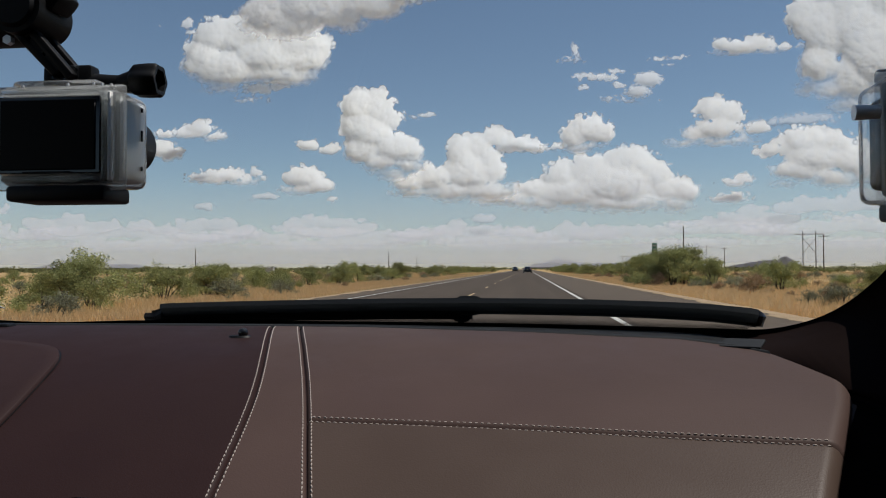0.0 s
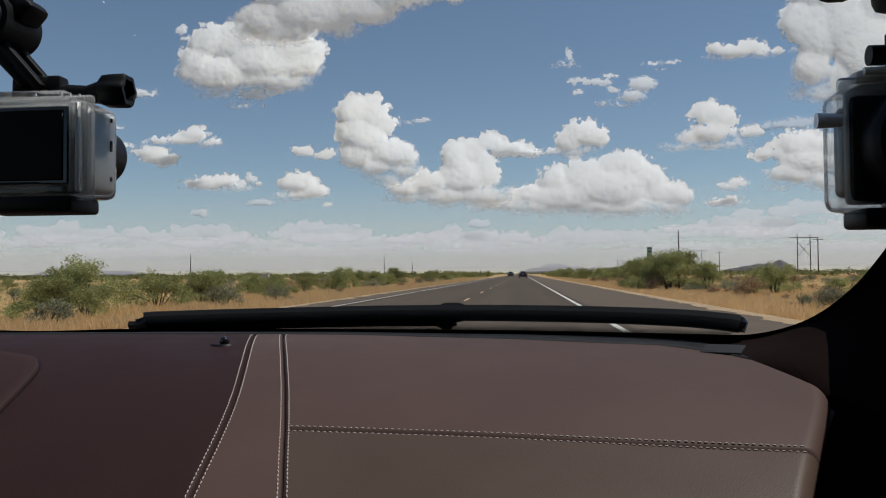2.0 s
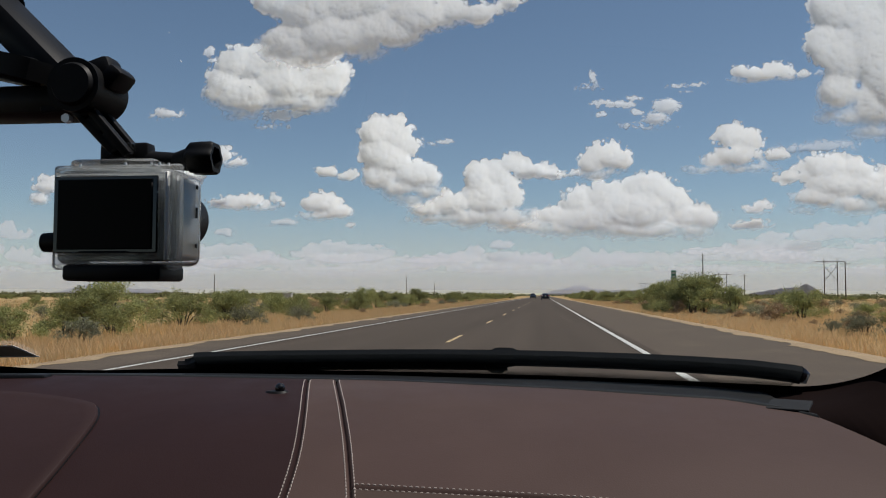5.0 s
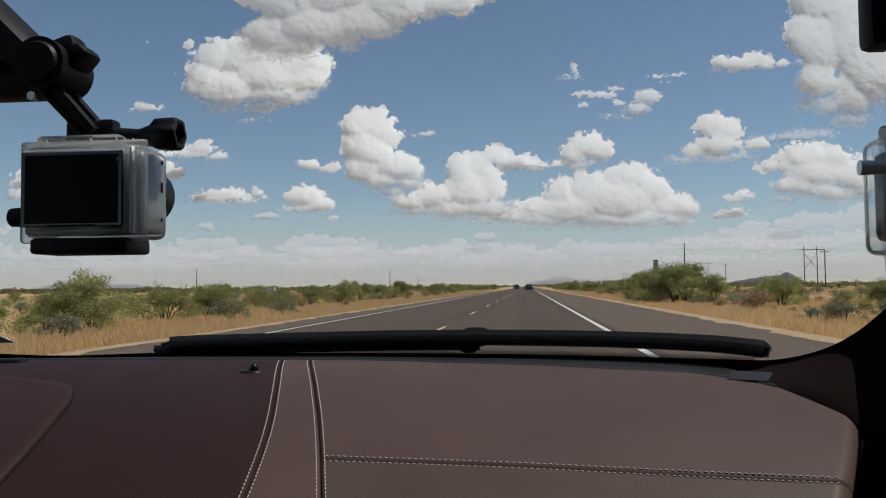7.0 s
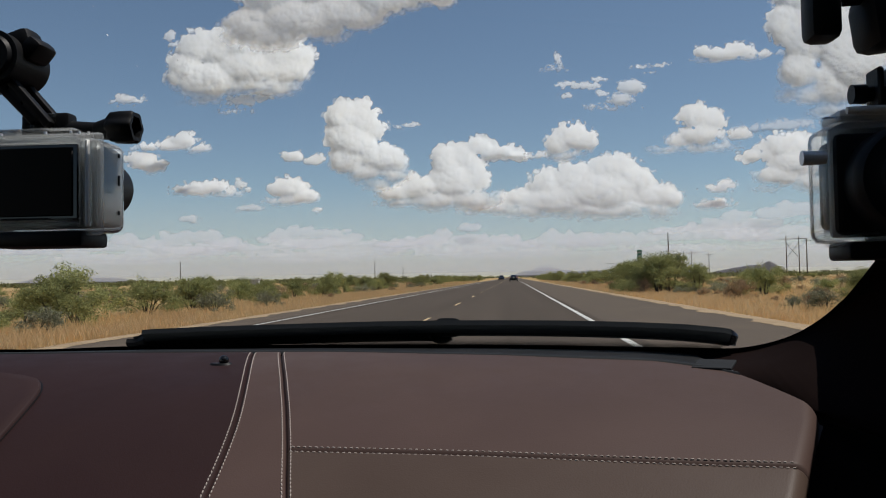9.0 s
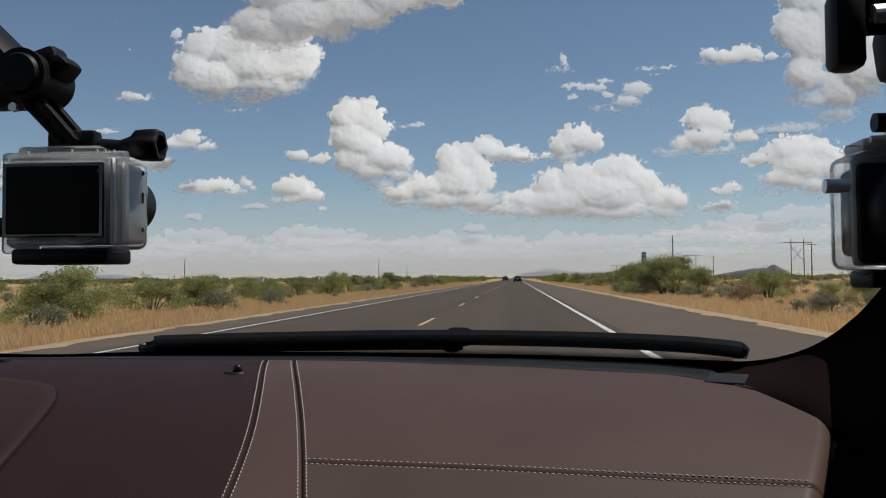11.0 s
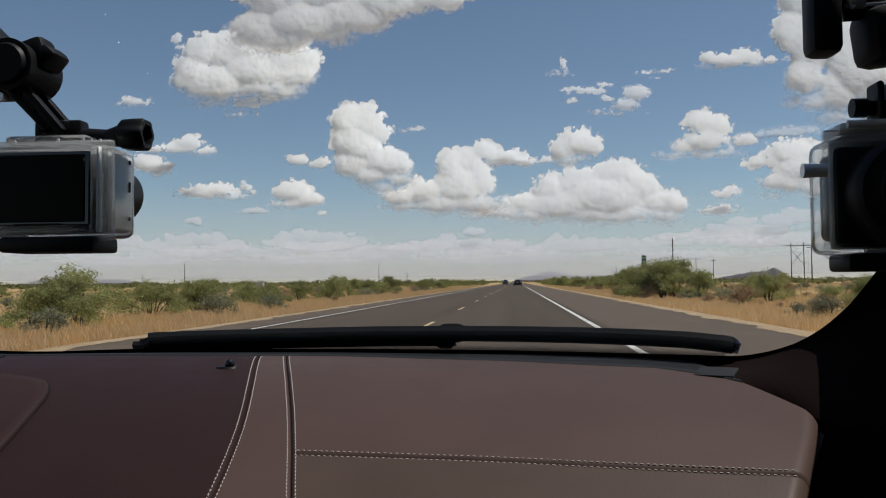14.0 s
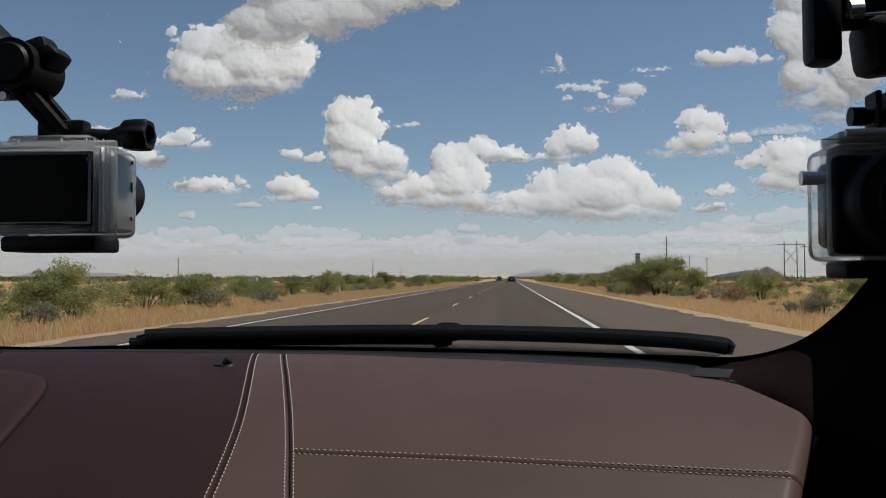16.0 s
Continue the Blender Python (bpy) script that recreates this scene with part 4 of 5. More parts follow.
verts = [q for row in (A, A2, C2, D2) for q in row]
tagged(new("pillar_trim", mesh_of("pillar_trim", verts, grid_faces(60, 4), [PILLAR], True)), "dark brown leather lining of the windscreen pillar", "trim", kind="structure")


def slab(name, centre, size, label, mat=HEADLINER):
    ob = part(name, box(B(), centre, size, bevel=0.004), mat)
    return tagged(ob, label, name.split("_")[0], kind="structure")


slab("door_right", (0.49, -0.3, EYE - 0.15), (0.05, 1.9, 1.05), "dark door lining")
slab("door_left", (-0.98, -0.3, EYE - 0.45), (0.05, 1.9, 0.55), "dark door lining")
slab("ceiling", (-0.25, -0.66, EYE + 0.395), (1.52, 1.45, 0.04), "dark roof lining")
slab("wall_rear", (-0.25, -1.3, EYE - 0.1), (1.5, 0.05, 1.0), "dark rear bulkhead")
slab("floor", (-0.25, -0.25, EYE - 0.70), (1.5, 2.1, 0.05), "dark carpet floor")
slab("wall_front", (-0.25, 0.62, EYE - 0.46), (1.5, 0.05, 0.50), "dark footwell panel")

# sticker frame low on the glass, white border round a grey field
label_thing = thing("windscreen_sticker", "grey sticker with a white border low on the windscreen", "sticker", (-0.630, 0.0, EYE))
for nm, inset, mat, lift in (("border", 0.0, material("sticker_white", (0.75, 0.75, 0.74), 0.5), -0.006), ("field", 0.0042, material("sticker_grey", (0.30, 0.26, 0.21), 0.6), -0.0075)):
    verts = []
    for a, s in ((0, 0), (1, 0), (1, 1), (0, 1)):
        x = -0.665 + inset + (0.064 - 2 * inset) * a - 0.012 * s * (1 if a else 0.2)
        z = -0.0575 + inset * 0.45 + (0.0155 - 0.9 * inset) * s
        verts.append((x, glass_y(x, z, lift), z))
    back = [(x, y + 0.001, z) for x, y, z in verts]
    ob = new(nm, mesh_of(nm, [(x + 0.630, y, z) for x, y, z in verts + back], [(0, 1, 2, 3), (7, 6, 5, 4), (0, 4, 5, 1), (1, 5, 6, 2), (2, 6, 7, 3), (3, 7, 4, 0)], [mat]))
    ob.parent = label_thing

# ---- wiper, resting on the outside of the glass ----
wiper = thing("windscreen_wiper", "black windscreen wiper resting along the foot of the glass", "wiper", (0, 0, EYE))
BLADE = [(-0.458, -0.0665), (-0.44, -0.060), (-0.35, -0.0575), (-0.254, -0.0555), (-0.16, -0.0535), (-0.070, -0.0525), (0.0, -0.0525), (0.075, -0.053), (0.14, -0.0545), (0.189, -0.0565), (0.225, -0.060), (0.243, -0.063)]


def blade(name, mat, x0, x1, low, high, deep, label="", count=60, taper=0.0, edge=0.1, droop=0.0):
    verts = []
    for k in range(count):
        x = x0 + (x1 - x0) * k / (count - 1)
        z = interp(x, BLADE)
        t = 1 - taper * max(0.0, (abs(2 * k / (count - 1) - 1) - 1 + edge) / edge) ** 2
        for dy, dz in ((0.006, low), (0.006 + deep * 0.4, low * 0.4 + high * 0.6), (0.006 + deep, high * 0.85), (0.006 + deep * 1.1, high * 0.3 + low * 0.7), (0.006 + deep * 0.7, low)):
            zz = z + dz * t * (1 - droop * (k / (count - 1)) ** 3 if dz > 0 else 1)
            verts.append((x, glass_y(x, zz, dy), zz))
    n = 5
    faces = [(n * k + a, n * k + (a + 1) % n, n * k + n + (a + 1) % n, n * k + n + a) for k in range(count - 1) for a in range(n)]
    faces += [tuple(range(n)), tuple(n * (count - 1) + a for a in reversed(range(n)))]
    ob = new(name, mesh_of(name, verts, faces, [mat], True))
    ob.data.set_sharp_from_angle(angle=radians(35))
    ob.parent = wiper
    return tagged(ob, label)


SPOILER = plastic("spoiler_plastic", (0.020, 0.022, 0.024), 0.45)
blade("blade_rubber", RUBBER, -0.440, 0.238, -0.0135, -0.004, 0.008)
blade("blade_spoiler", SPOILER, -0.442, 0.236, -0.0095, 0.0070, 0.018, "black plastic spoiler of the blade")
blade("arm", RUBBER, -0.462, -0.066, -0.0205, 0.0030, 0.024, "black steel wiper arm")
blade("end_cap", GLOSS_BLACK, 0.2265, 0.2435, -0.0122, 0.0072, 0.0184, "glossy end cap", 14, 0.0, 0.1, 0.75)
blade("clip", SPOILER, -0.082, -0.055, -0.0150, 0.0098, 0.026, "clip that holds the blade", 14, 0.25, 0.5)
blade("clip_pin", SPOILER, -0.094, -0.064, -0.0245, -0.0020, 0.028, "", 14, 0.45, 0.8)
blade("pivot", BLACK, -0.470, -0.446, -0.0115, 0.0, 0.02, "", 8)


# ---- action cameras in clear housings ----
POLISHED = material("polished_button", (0.85, 0.85, 0.85), 0.3, 0.25)
SILVER = material("silver_body", (0.86, 0.87, 0.87), 0.4)
GASKET_GLEAM = material("white_gasket_and_gleam", (0.70, 0.70, 0.69), 0.5)


def housing(name, label, where, turn, face):
    """An action camera in a clear waterproof case; face: its side towards -y, 'back' with a screen or 'front' with a lens."""
    root = thing(name, label, "action camera", where, "action cameras")
    root.rotation_euler = turn
    w, d, h = 0.066, 0.036, (0.050 if face == "back" else 0.055)
    # shell as a rounded open-ended tube with a thick rim
    part("case", box(B(), (0, 0.002, 0), (w, d, h), None, 0.005, 3), CLEAR_CASE, root, "clear scratched plastic case", True)
    part("rim", box(B(), (0, -0.012, 0), (w + 0.005, 0.0045, h + 0.005), None, 0.002, 2), CASE_RIM if face == "back" else CLEAR_CASE, root, "thick clear rim of the rear door", True)
    part("gasket", box(B(), (0, -0.006, 0), (w - 0.004, 0.004, h - 0.004), None, 0.002, 2), GASKET_GLEAM, root, "pale rubber gasket", True)
    part("camera_body", box(B(), (0.0, 0.004, 0), ((w - 0.0016, d - 0.007, h - 0.006) if face == "back" else (w - 0.008, d - 0.012, h - 0.013)), None, 0.0035, 3), SILVER if face == "back" else BLACK, root, "silver camera inside the case" if face == "back" else "dark camera inside the case", True)
    part("latch", box(B(), (0.000, -0.004, -h / 2 - 0.0042), (w - 0.012, d * 0.8, 0.0084), None, 0.002, 2), BLACK, root, "black latch under the case", True)
    # front case: light in the clear top is painted as pale grey
    part("top_ridge", box(B(), (-0.004, 0.0, h / 2 + 0.003), (w * 0.72, d * 0.7, 0.006), None, 0.0025, 2), CASE_RIM if face == "back" else GASKET_GLEAM, root, "", True)
    for k in (-1, 0, 1):
        part("prong", box(B(), (0.006 * k - 0.004, 0.004, h / 2 + 0.009), (0.0028, 0.014, 0.014), None, 0.0013, 2), CLEAR_CASE, root, "", True)
    if face == "back":
        part("screen", box(B(), (-0.0045, -0.0172, 0.001), (w - 0.014, 0.0014, h - 0.0135), None, 0.0005, 1), SCREEN, root, "unlit black screen", True)
        part("screen_frame", box(B(), (-0.0045, -0.0164, 0.001), (w - 0.009, 0.0014, h - 0.0100), None, 0.0005, 1), GLOSS_BLACK, root, "", True)
        for x, wide, mat in ((0.0255, 0.0022, CASE_RIM), (0.0288, 0.0020, GASKET_GLEAM), (0.0318, 0.0024, CASE_RIM)):
            part("door_ridge", box(B(), (x, -0.0155, 0.0), (wide, 0.004, h - 0.004), None, 0.0006, 1), mat, root, "", True)
        part("door_sill", box(B(), (-0.004, -0.0155, -h / 2 + 0.0035), (w - 0.014, 0.004, 0.003), None, 0.0006, 1), CASE_RIM, root, "", True)
        part("door_head", box(B(), (-0.004, -0.0155, h / 2 - 0.0015), (w - 0.010, 0.004, 0.0035), None, 0.0006, 1), CASE_RIM, root, "", True)
        # added steel beads that imitate sparkling highlights along the case's top edge
        for x, y in ((0.020, -0.0165), (0.0235, -0.0145), (0.0275, -0.0125), (0.006, -0.0165), (-0.020, -0.0145), (-0.004, -0.004)):
            part("sparkle_bead", rod(B(), (x, y, h / 2 + 0.0015), (x, y, h / 2 + 0.0030), 0.0009, 0.0006, 10), STEEL, root, "small bright bead standing in for a highlight", True)
        # glint on the screen, modelled as a thin grey strip
        part("screen_glint", box(B(), (-0.0045, -0.0181, -0.0185), (0.026, 0.0006, 0.0009)), GREY_TRIM, root, "painted glint, a faint grey line at the foot of the screen")
        lens = part("lens_port", rod(B(), (0.012, 0.019, 0.002), (0.012, 0.038, 0.002), 0.0185, 0.0165, 40), BLACK, root, "round black lens port", True)
        part("button", rod(B(), (-w / 2 - 0.001, -0.010, -0.013), (-w / 2 - 0.009, -0.010, -0.013), 0.0055, 0.0050, 20), BLACK, root, "", True)
        for z in (0.018, 0.004, -0.014):
            part("rivet", box(B(), (w / 2 + 0.0003, 0.010, z), (0.0008, 0.0018, 0.0024 if z != 0.004 else 0.006), None, 0.0003, 1), GREY_TRIM, root)
    else:
        bm = B()
        prof = [(0.0, -0.0385), (0.0145, -0.0385), (0.0150, -0.0375), (0.0150, -0.036), (0.0185, -0.0345), (0.0215, -0.034), (0.0232, -0.032), (0.0238, -0.028), (0.0238, -0.012)]
        rings = []
        for r, y in prof[1:]:
            rings.append([bm.verts.new((-0.0045 + r * math.cos(k * math.pi / 24), y, -0.001 + r * math.sin(k * math.pi / 24))) for k in range(48)])
        for a, b in zip(rings, rings[1:]):
            for k in range(48):
                bm.faces.new((a[k], a[(k + 1) % 48], b[(k + 1) % 48], b[k]))
        bm.faces.new(rings[0])
        part("lens_port", bm, BLACK, root, "large round black lens port", True)
        part("lens", rod(B(), (-0.0045, -0.0392, -0.001), (-0.0045, -0.0384, -0.001), 0.0118, 0.0122, 40), GLOSS_BLACK, root, "dark lens glass")
        part("front_plate", box(B(), (0.0, -0.0145, -0.0015), (w - 0.003, 0.006, h - 0.009), None, 0.003, 2), BLACK, root, "black front plate", True)
        part("button", rod(B(), (-w / 2 - 0.0015, -0.014, 0.011), (-w / 2 - 0.0120, -0.014, 0.011), 0.0030, 0.0034, 24), POLISHED, root, "polished steel button", True)
        # bar's bright reflection is put into a pale base colour
        part("hinge_bar", rod(B(), (-w / 2 + 0.008, -0.015, h / 2 + 0.0045), (w / 2 - 0.004, -0.015, h / 2 + 0.0055), 0.0017, sides=12), GASKET_GLEAM, root, "hinge bar coloured pale for its sky reflection", True)
        part("lip", box(B(), (0.004, -0.015, -h / 2 + 0.001), (w - 0.02, 0.003, 0.002), None, 0.0006, 1), STEEL, root, "bright lower lip", True)
    return root


housing("action_camera", "action camera in a clear waterproof case, seen from behind", (-0.2435, 0.4275, EYE + 0.0555), (0, 0, 0), "back")
housing("action_camera", "action camera in a clear case with its lens to the cabin", (0.1860, 0.395, EYE + 0.0435), (0, 0, radians(-2)), "front")


def chain(root, pieces):
    for name, a, b, r, mat, label in pieces:
        part(name, rod(B(), local([a])[0], local([b])[0], r[0], r[1], 20), mat, root, label, True)


def bracket(bm, a, b, width, thick):
    a, b = local([a])[0], local([b])[0]
    turn = (b - a).to_track_quat("X", "Y").to_matrix()
    return box(bm, (a + b) / 2, ((b - a).length + width * 0.6, thick, width), turn, width * 0.22, 2)


mount = thing("camera_mount", "black jointed camera mount with thumb screws", "camera mount", (0.004, 0, 0), "camera mounts")
part("thumb_screw", rod(rod(B(), *local([(-0.262, 0.431, 0.0890), (-0.224, 0.431, 0.0868)]), 0.0058, 0.0048), *local([(-0.224, 0.431, 0.0868), (-0.2125, 0.431, 0.0880)]), 0.0046, 0.0072), BLACK, mount, "black thumb screw", True)
bm = B()
rings = []
for x, r in ((-0.2165, 0.0062), (-0.2140, 0.0084), (-0.2085, 0.0088), (-0.2022, 0.0088), (-0.2008, 0.0080), (-0.2008, 0.0058), (-0.2075, 0.0052)):
    turn = [(k * math.pi / 24, r * (1 + 0.07 * math.cos(k * math.pi / 4))) for k in range(48)]
    rings.append([bm.verts.new(local([(x, 0.431 + q * math.cos(t), 0.0882 + q * math.sin(t))])[0]) for t, q in turn])
for a, b in zip(rings, rings[1:]):
    for k in range(48):
        bm.faces.new((a[k], a[(k + 1) % 48], b[(k + 1) % 48], b[k]))
bm.faces.new(rings[-1])
bm.faces.new(list(reversed(rings[0])))
part("screw_head", bm, BLACK, mount, "hollow scalloped screw head", True)
for dy in (-0.0075, 0.0075):
    part("arm_plate", bracket(B(), (-0.2475, 0.431 + dy, 0.0905), (-0.2745, 0.431 + dy, 0.1210), 0.0065, 0.0050), BLACK, mount, "", True)
    part("arm_plate", bracket(B(), (-0.2555, 0.431 + dy, 0.0925), (-0.2815, 0.431 + dy, 0.1190), 0.0065, 0.0050), BLACK, mount, "", True)
for k in range(3):
    part("arm_rung", box(B(), local([(-0.2565 - 0.0085 * k, 0.431, 0.0965 + 0.0092 * k)])[0], (0.012, 0.021, 0.0042), Matrix.Rotation(radians(48), 3, "Y"), 0.001, 1), BLACK, mount)
part("foot", bracket(B(), (-0.262, 0.431, 0.0875), (-0.240, 0.431, 0.0875), 0.010, 0.019), BLACK, mount, "", True)
part("joint", rod(B(), *local([(-0.2745, 0.415, 0.1265), (-0.2745, 0.447, 0.1265)]), 0.0145, None, 32), BLACK, mount, "round joint", True)
part("joint_cap", rod(B(), *local([(-0.2745, 0.4125, 0.1265), (-0.2745, 0.416, 0.1265)]), 0.0105, 0.0125, 32), BLACK, mount, "", True)
part("nut", rod(B(), *local([(-0.2785, 0.4155, 0.1085), (-0.2785, 0.419, 0.1085)]), 0.0026, None, 6), STEEL, mount, "small bright nut")
part("lever", bracket(B(), (-0.2745, 0.431, 0.1315), (-0.2625, 0.431, 0.1355), 0.017, 0.018), BLACK, mount, "clamping lever", True)
part("lever_tip", box(B(), local([(-0.2580, 0.431, 0.1325)])[0], (0.010, 0.019, 0.0125), Matrix.Rotation(radians(40), 3, "Y"), 0.003, 2), BLACK, mount, "", True)
part("long_arm", bracket(B(), (-0.284, 0.438, 0.1275), (-0.350, 0.452, 0.1870), 0.030, 0.020), BLACK, mount, "thick black arm", True)
part("lower_arm", bracket(B(), (-0.286, 0.438, 0.1215), (-0.372, 0.452, 0.1250), 0.030, 0.018), BLACK, mount, "", True)
part("arm_web", bracket(B(), (-0.306, 0.439, 0.1380), (-0.376, 0.453, 0.1560), 0.058, 0.014), BLACK, mount, "", True)
part("arm_stop", box(B(), local([(-0.2895, 0.4265, 0.1165)])[0], (0.020, 0.004, 0.004), Matrix.Rotation(radians(-4), 3, "Y"), 0.001, 1), GREY_TRIM, mount, "worn grey edge")
part("cup_neck", rod(B(), *local([(-0.348, 0.452, 0.1840), (-0.378, 0.470, 0.199)]), 0.018, 0.014), BLACK, mount, "", True)
gy = glass_y(-0.40, 0.214)
part("suction_cup", rod(B(), *local([(-0.378, 0.468, 0.198), (-0.398, gy - 0.012, 0.214)]), 0.018, 0.036), RUBBER, mount, "black rubber suction cup on the glass", True)

mount = thing("camera_mount", "black camera mount with a knob above the case", "camera mount", (0.0125, 0, -0.002), "camera mounts")
part("knob", box(B(), local([(0.1370, 0.378, 0.1265)])[0], (0.0145, 0.017, 0.036), None, 0.004, 2), BLACK, mount, "black winged knob", True)
part("knob_bridge", box(B(), local([(0.1540, 0.384, 0.1455)])[0], (0.034, 0.012, 0.030), None, 0.003, 2), BLACK, mount, "", True)
part("bolt", rod(B(), *local([(0.146, 0.378, 0.1285), (0.168, 0.378, 0.1295)]), 0.0042), GLOSS_BLACK, mount, "", True)
part("nut", rod(B(), *local([(0.148, 0.376, 0.1330), (0.154, 0.376, 0.1332)]), 0.0050, None, 20), STEEL, mount, "bright nut")
part("clamp", bracket(B(), (0.162, 0.380, 0.117), (0.200, 0.384, 0.122), 0.026, 0.026), BLACK, mount, "", True)
part("clamp_edge", box(B(), local([(0.181, 0.3655, 0.1005)])[0], (0.040, 0.003, 0.005), None, 0.001, 1), STEEL, mount, "bright worn edge")
for dx in (-0.006, 0.0, 0.006):
    part("prong_plate", box(B(), local([(0.1715 + dx, 0.392, 0.0865)])[0], (0.0030, 0.014, 0.024), None, 0.001, 1), BLACK, mount, "", True)
part("thumb_screw", rod(rod(B(), *local([(0.158, 0.392, 0.0870), (0.190, 0.392, 0.0870)]), 0.0035), *local([(0.1545, 0.392, 0.0870), (0.161, 0.392, 0.0870)]), 0.0046), BLACK, mount, "", True)
part("long_arm", bracket(B(), (0.190, 0.384, 0.118), (0.236, 0.372, 0.178), 0.036, 0.026), BLACK, mount, "thick black arm", True)
part("suction_cup", rod(B(), *local([(0.232, 0.378, 0.176), (0.246, glass_y(0.25, 0.196) - 0.012, 0.196)]), 0.018, 0.034), RUBBER, mount, "black rubber suction cup on the glass", True)

# ---- plants ----
def shrub_meshes(seed, height, width, leaf, leaves, flat=0.75):
    """Leaves in many small clumps on an uneven crown, and the stems that carry them."""
    rng = random.Random(seed)
    lv, lf, sv, sf = [], [], [], []

    def stem(a, b, r0, r1):
        way = (b - a)
        side = way.orthogonal().normalized()
        other = way.cross(side).normalized()
        n = len(sv)
        for c, r in ((a, r0), (b, r1)):
            for k in range(5):
                t = k / 5 * 2 * math.pi
                sv.append(c + side * (r * math.cos(t)) + other * (r * math.sin(t)))
        sf.extend((n + k, n + (k + 1) % 5, n + 5 + (k + 1) % 5, n + 5 + k) for k in range(5))

    clumps = []
    for k in range(9):
        ang = rng.uniform(0, 2 * math.pi)
        lean = rng.uniform(0.15, 1.0)
        tip = Vector((math.cos(ang) * width / 2 * lean * 0.75, math.sin(ang) * width / 2 * lean * 0.75, height * rng.uniform(0.5, 0.85) * (1.05 - 0.45 * lean)))
        knee = tip * 0.5 + Vector((rng.uniform(-0.1, 0.1), rng.uniform(-0.1, 0.1), height * 0.06))
        stem(Vector((math.cos(ang) * 0.06, math.sin(ang) * 0.06, -0.15)), knee, 0.035 * height / 2, 0.02 * height / 2)
        stem(knee, tip, 0.02 * height / 2, 0.008)
        for c in range(5):
            at = tip + Vector((rng.gauss(0, 0.17), rng.gauss(0, 0.17), rng.gauss(0.02, 0.12))) * (width / 2)
            at.z = max(at.z, height * 0.12)
            stem(knee.lerp(tip, rng.uniform(0.4, 1)), at, 0.008, 0.003)
            clumps.append((at, rng.uniform(0.10, 0.24) * width / 2))
    for k in range(10):
        ang = rng.uniform(0, 2 * math.pi)
        clumps.append((Vector((math.cos(ang) * width * 0.42, math.sin(ang) * width * 0.42, height * rng.uniform(0.1, 0.35))), rng.uniform(0.12, 0.2) * width / 2))
    for k in range(leaves):
        c, r = clumps[k % len(clumps)]
        d = Vector((rng.gauss(0, 1), rng.gauss(0, 1), rng.gauss(0, flat)))
        p = c + d * r * 0.62
        if p.z < 0.02:
            p.z = rng.uniform(0.02, 0.15)
        a = Vector((rng.gauss(0, 1), rng.gauss(0, 1), rng.gauss(0.3, 1))).normalized()
        b = a.orthogonal().normalized()
        b = b * math.cos(k) + a.cross(b) * math.sin(k)
        s = leaf * rng.uniform(0.6, 1.4)
        n = len(lv)
        lv.extend((p - a * s, p + b * s * 0.32, p + a * s, p - b * s * 0.32))
        lf.append((n, n + 1, n + 2, n + 3))
    return (lv, lf), (sv, sf)


def shrub(name, label, category, seed, height, width, leaf, leaves, mat, group):
    crown, stems = shrub_meshes(seed, height, width, leaf, leaves)
    root = thing(name, label, category, (0, -200 - seed, -0.1), group)
    c = new("crown", mesh_of("crown", *crown, [mat]))
    s = new("stems", mesh_of("stems", *stems, [BARK]))
    c.parent = s.parent = root
    return root


GREEN = [shrub("mesquite_bush", "green feathery mesquite bush at the roadside", "bush", k, 2.0, 2.7, 0.046, 9500, LEAF, "mesquite bushes") for k in range(5)]
SAGES = [shrub("sage_bush", "grey-green sagebrush in dry grass", "bush", 20 + k, 0.9, 1.4, 0.035, 2200, SAGE, "sage bushes") for k in range(3)]
DRIES = [shrub("dry_bush", "brown half-dead scrub bush in dry grass", "bush", 30 + k, 0.9, 1.3, 0.032, 3200, DRY_LEAF, "dry bushes") for k in range(3)]
rng = random.Random(7)


def plant(kinds, x, y, size, squash=1.0):
    m = Matrix.Translation((x, y, ground_height(x, y))) @ Matrix.Rotation(rng.uniform(0, 6.28), 4, "Z")
    ob = copy_thing(kinds[rng.randrange(len(kinds))], m)
    ob.scale = (size, size, size * squash)
    return ob


# loose clumps of bushes in open grass to the left, scattered ones to the right
y = 17.0
while y < 60:
    for k in range(rng.randrange(1, 4)):
        plant(GREEN, -10.5 - abs(rng.gauss(0, 2.4)), y + rng.uniform(-1.2, 1.2), rng.uniform(0.55, 0.95), rng.uniform(0.75, 1.05))
    y += rng.uniform(2.4, 6.5)
while y < 330:
    plant(GREEN, -11.0 - abs(rng.gauss(0, 4)), y, rng.uniform(0.65, 1.1), rng.uniform(0.75, 1.0))
    y += rng.uniform(3.0, 10.0)
for k in range(130):
    y = 45 + 260 * rng.random()
    plant(GREEN, -18 - 150 * rng.random() ** 1.1, y, rng.uniform(0.42, 0.6) * (1 + y / 320), 0.7)
for x, y, s in ((10.6, 36, 0.85), (12.6, 31, 0.62), (11.6, 41, 0.8), (14.8, 36, 0.68), (7.0, 47, 0.95), (7.9, 46, 1.25), (8.9, 48, 1.3), (7.4, 52, 1.1), (9.6, 44, 0.9), (8.6, 56, 1.2)):
    plant(GREEN, x, y, s, 0.95)
y = 64.0
while y < 330:
    plant(GREEN, 9.2 + abs(rng.gauss(0, 2.4)), y, rng.uniform(0.8, 1.3), rng.uniform(0.75, 1.0))
    y += rng.uniform(3.0, 9.0)
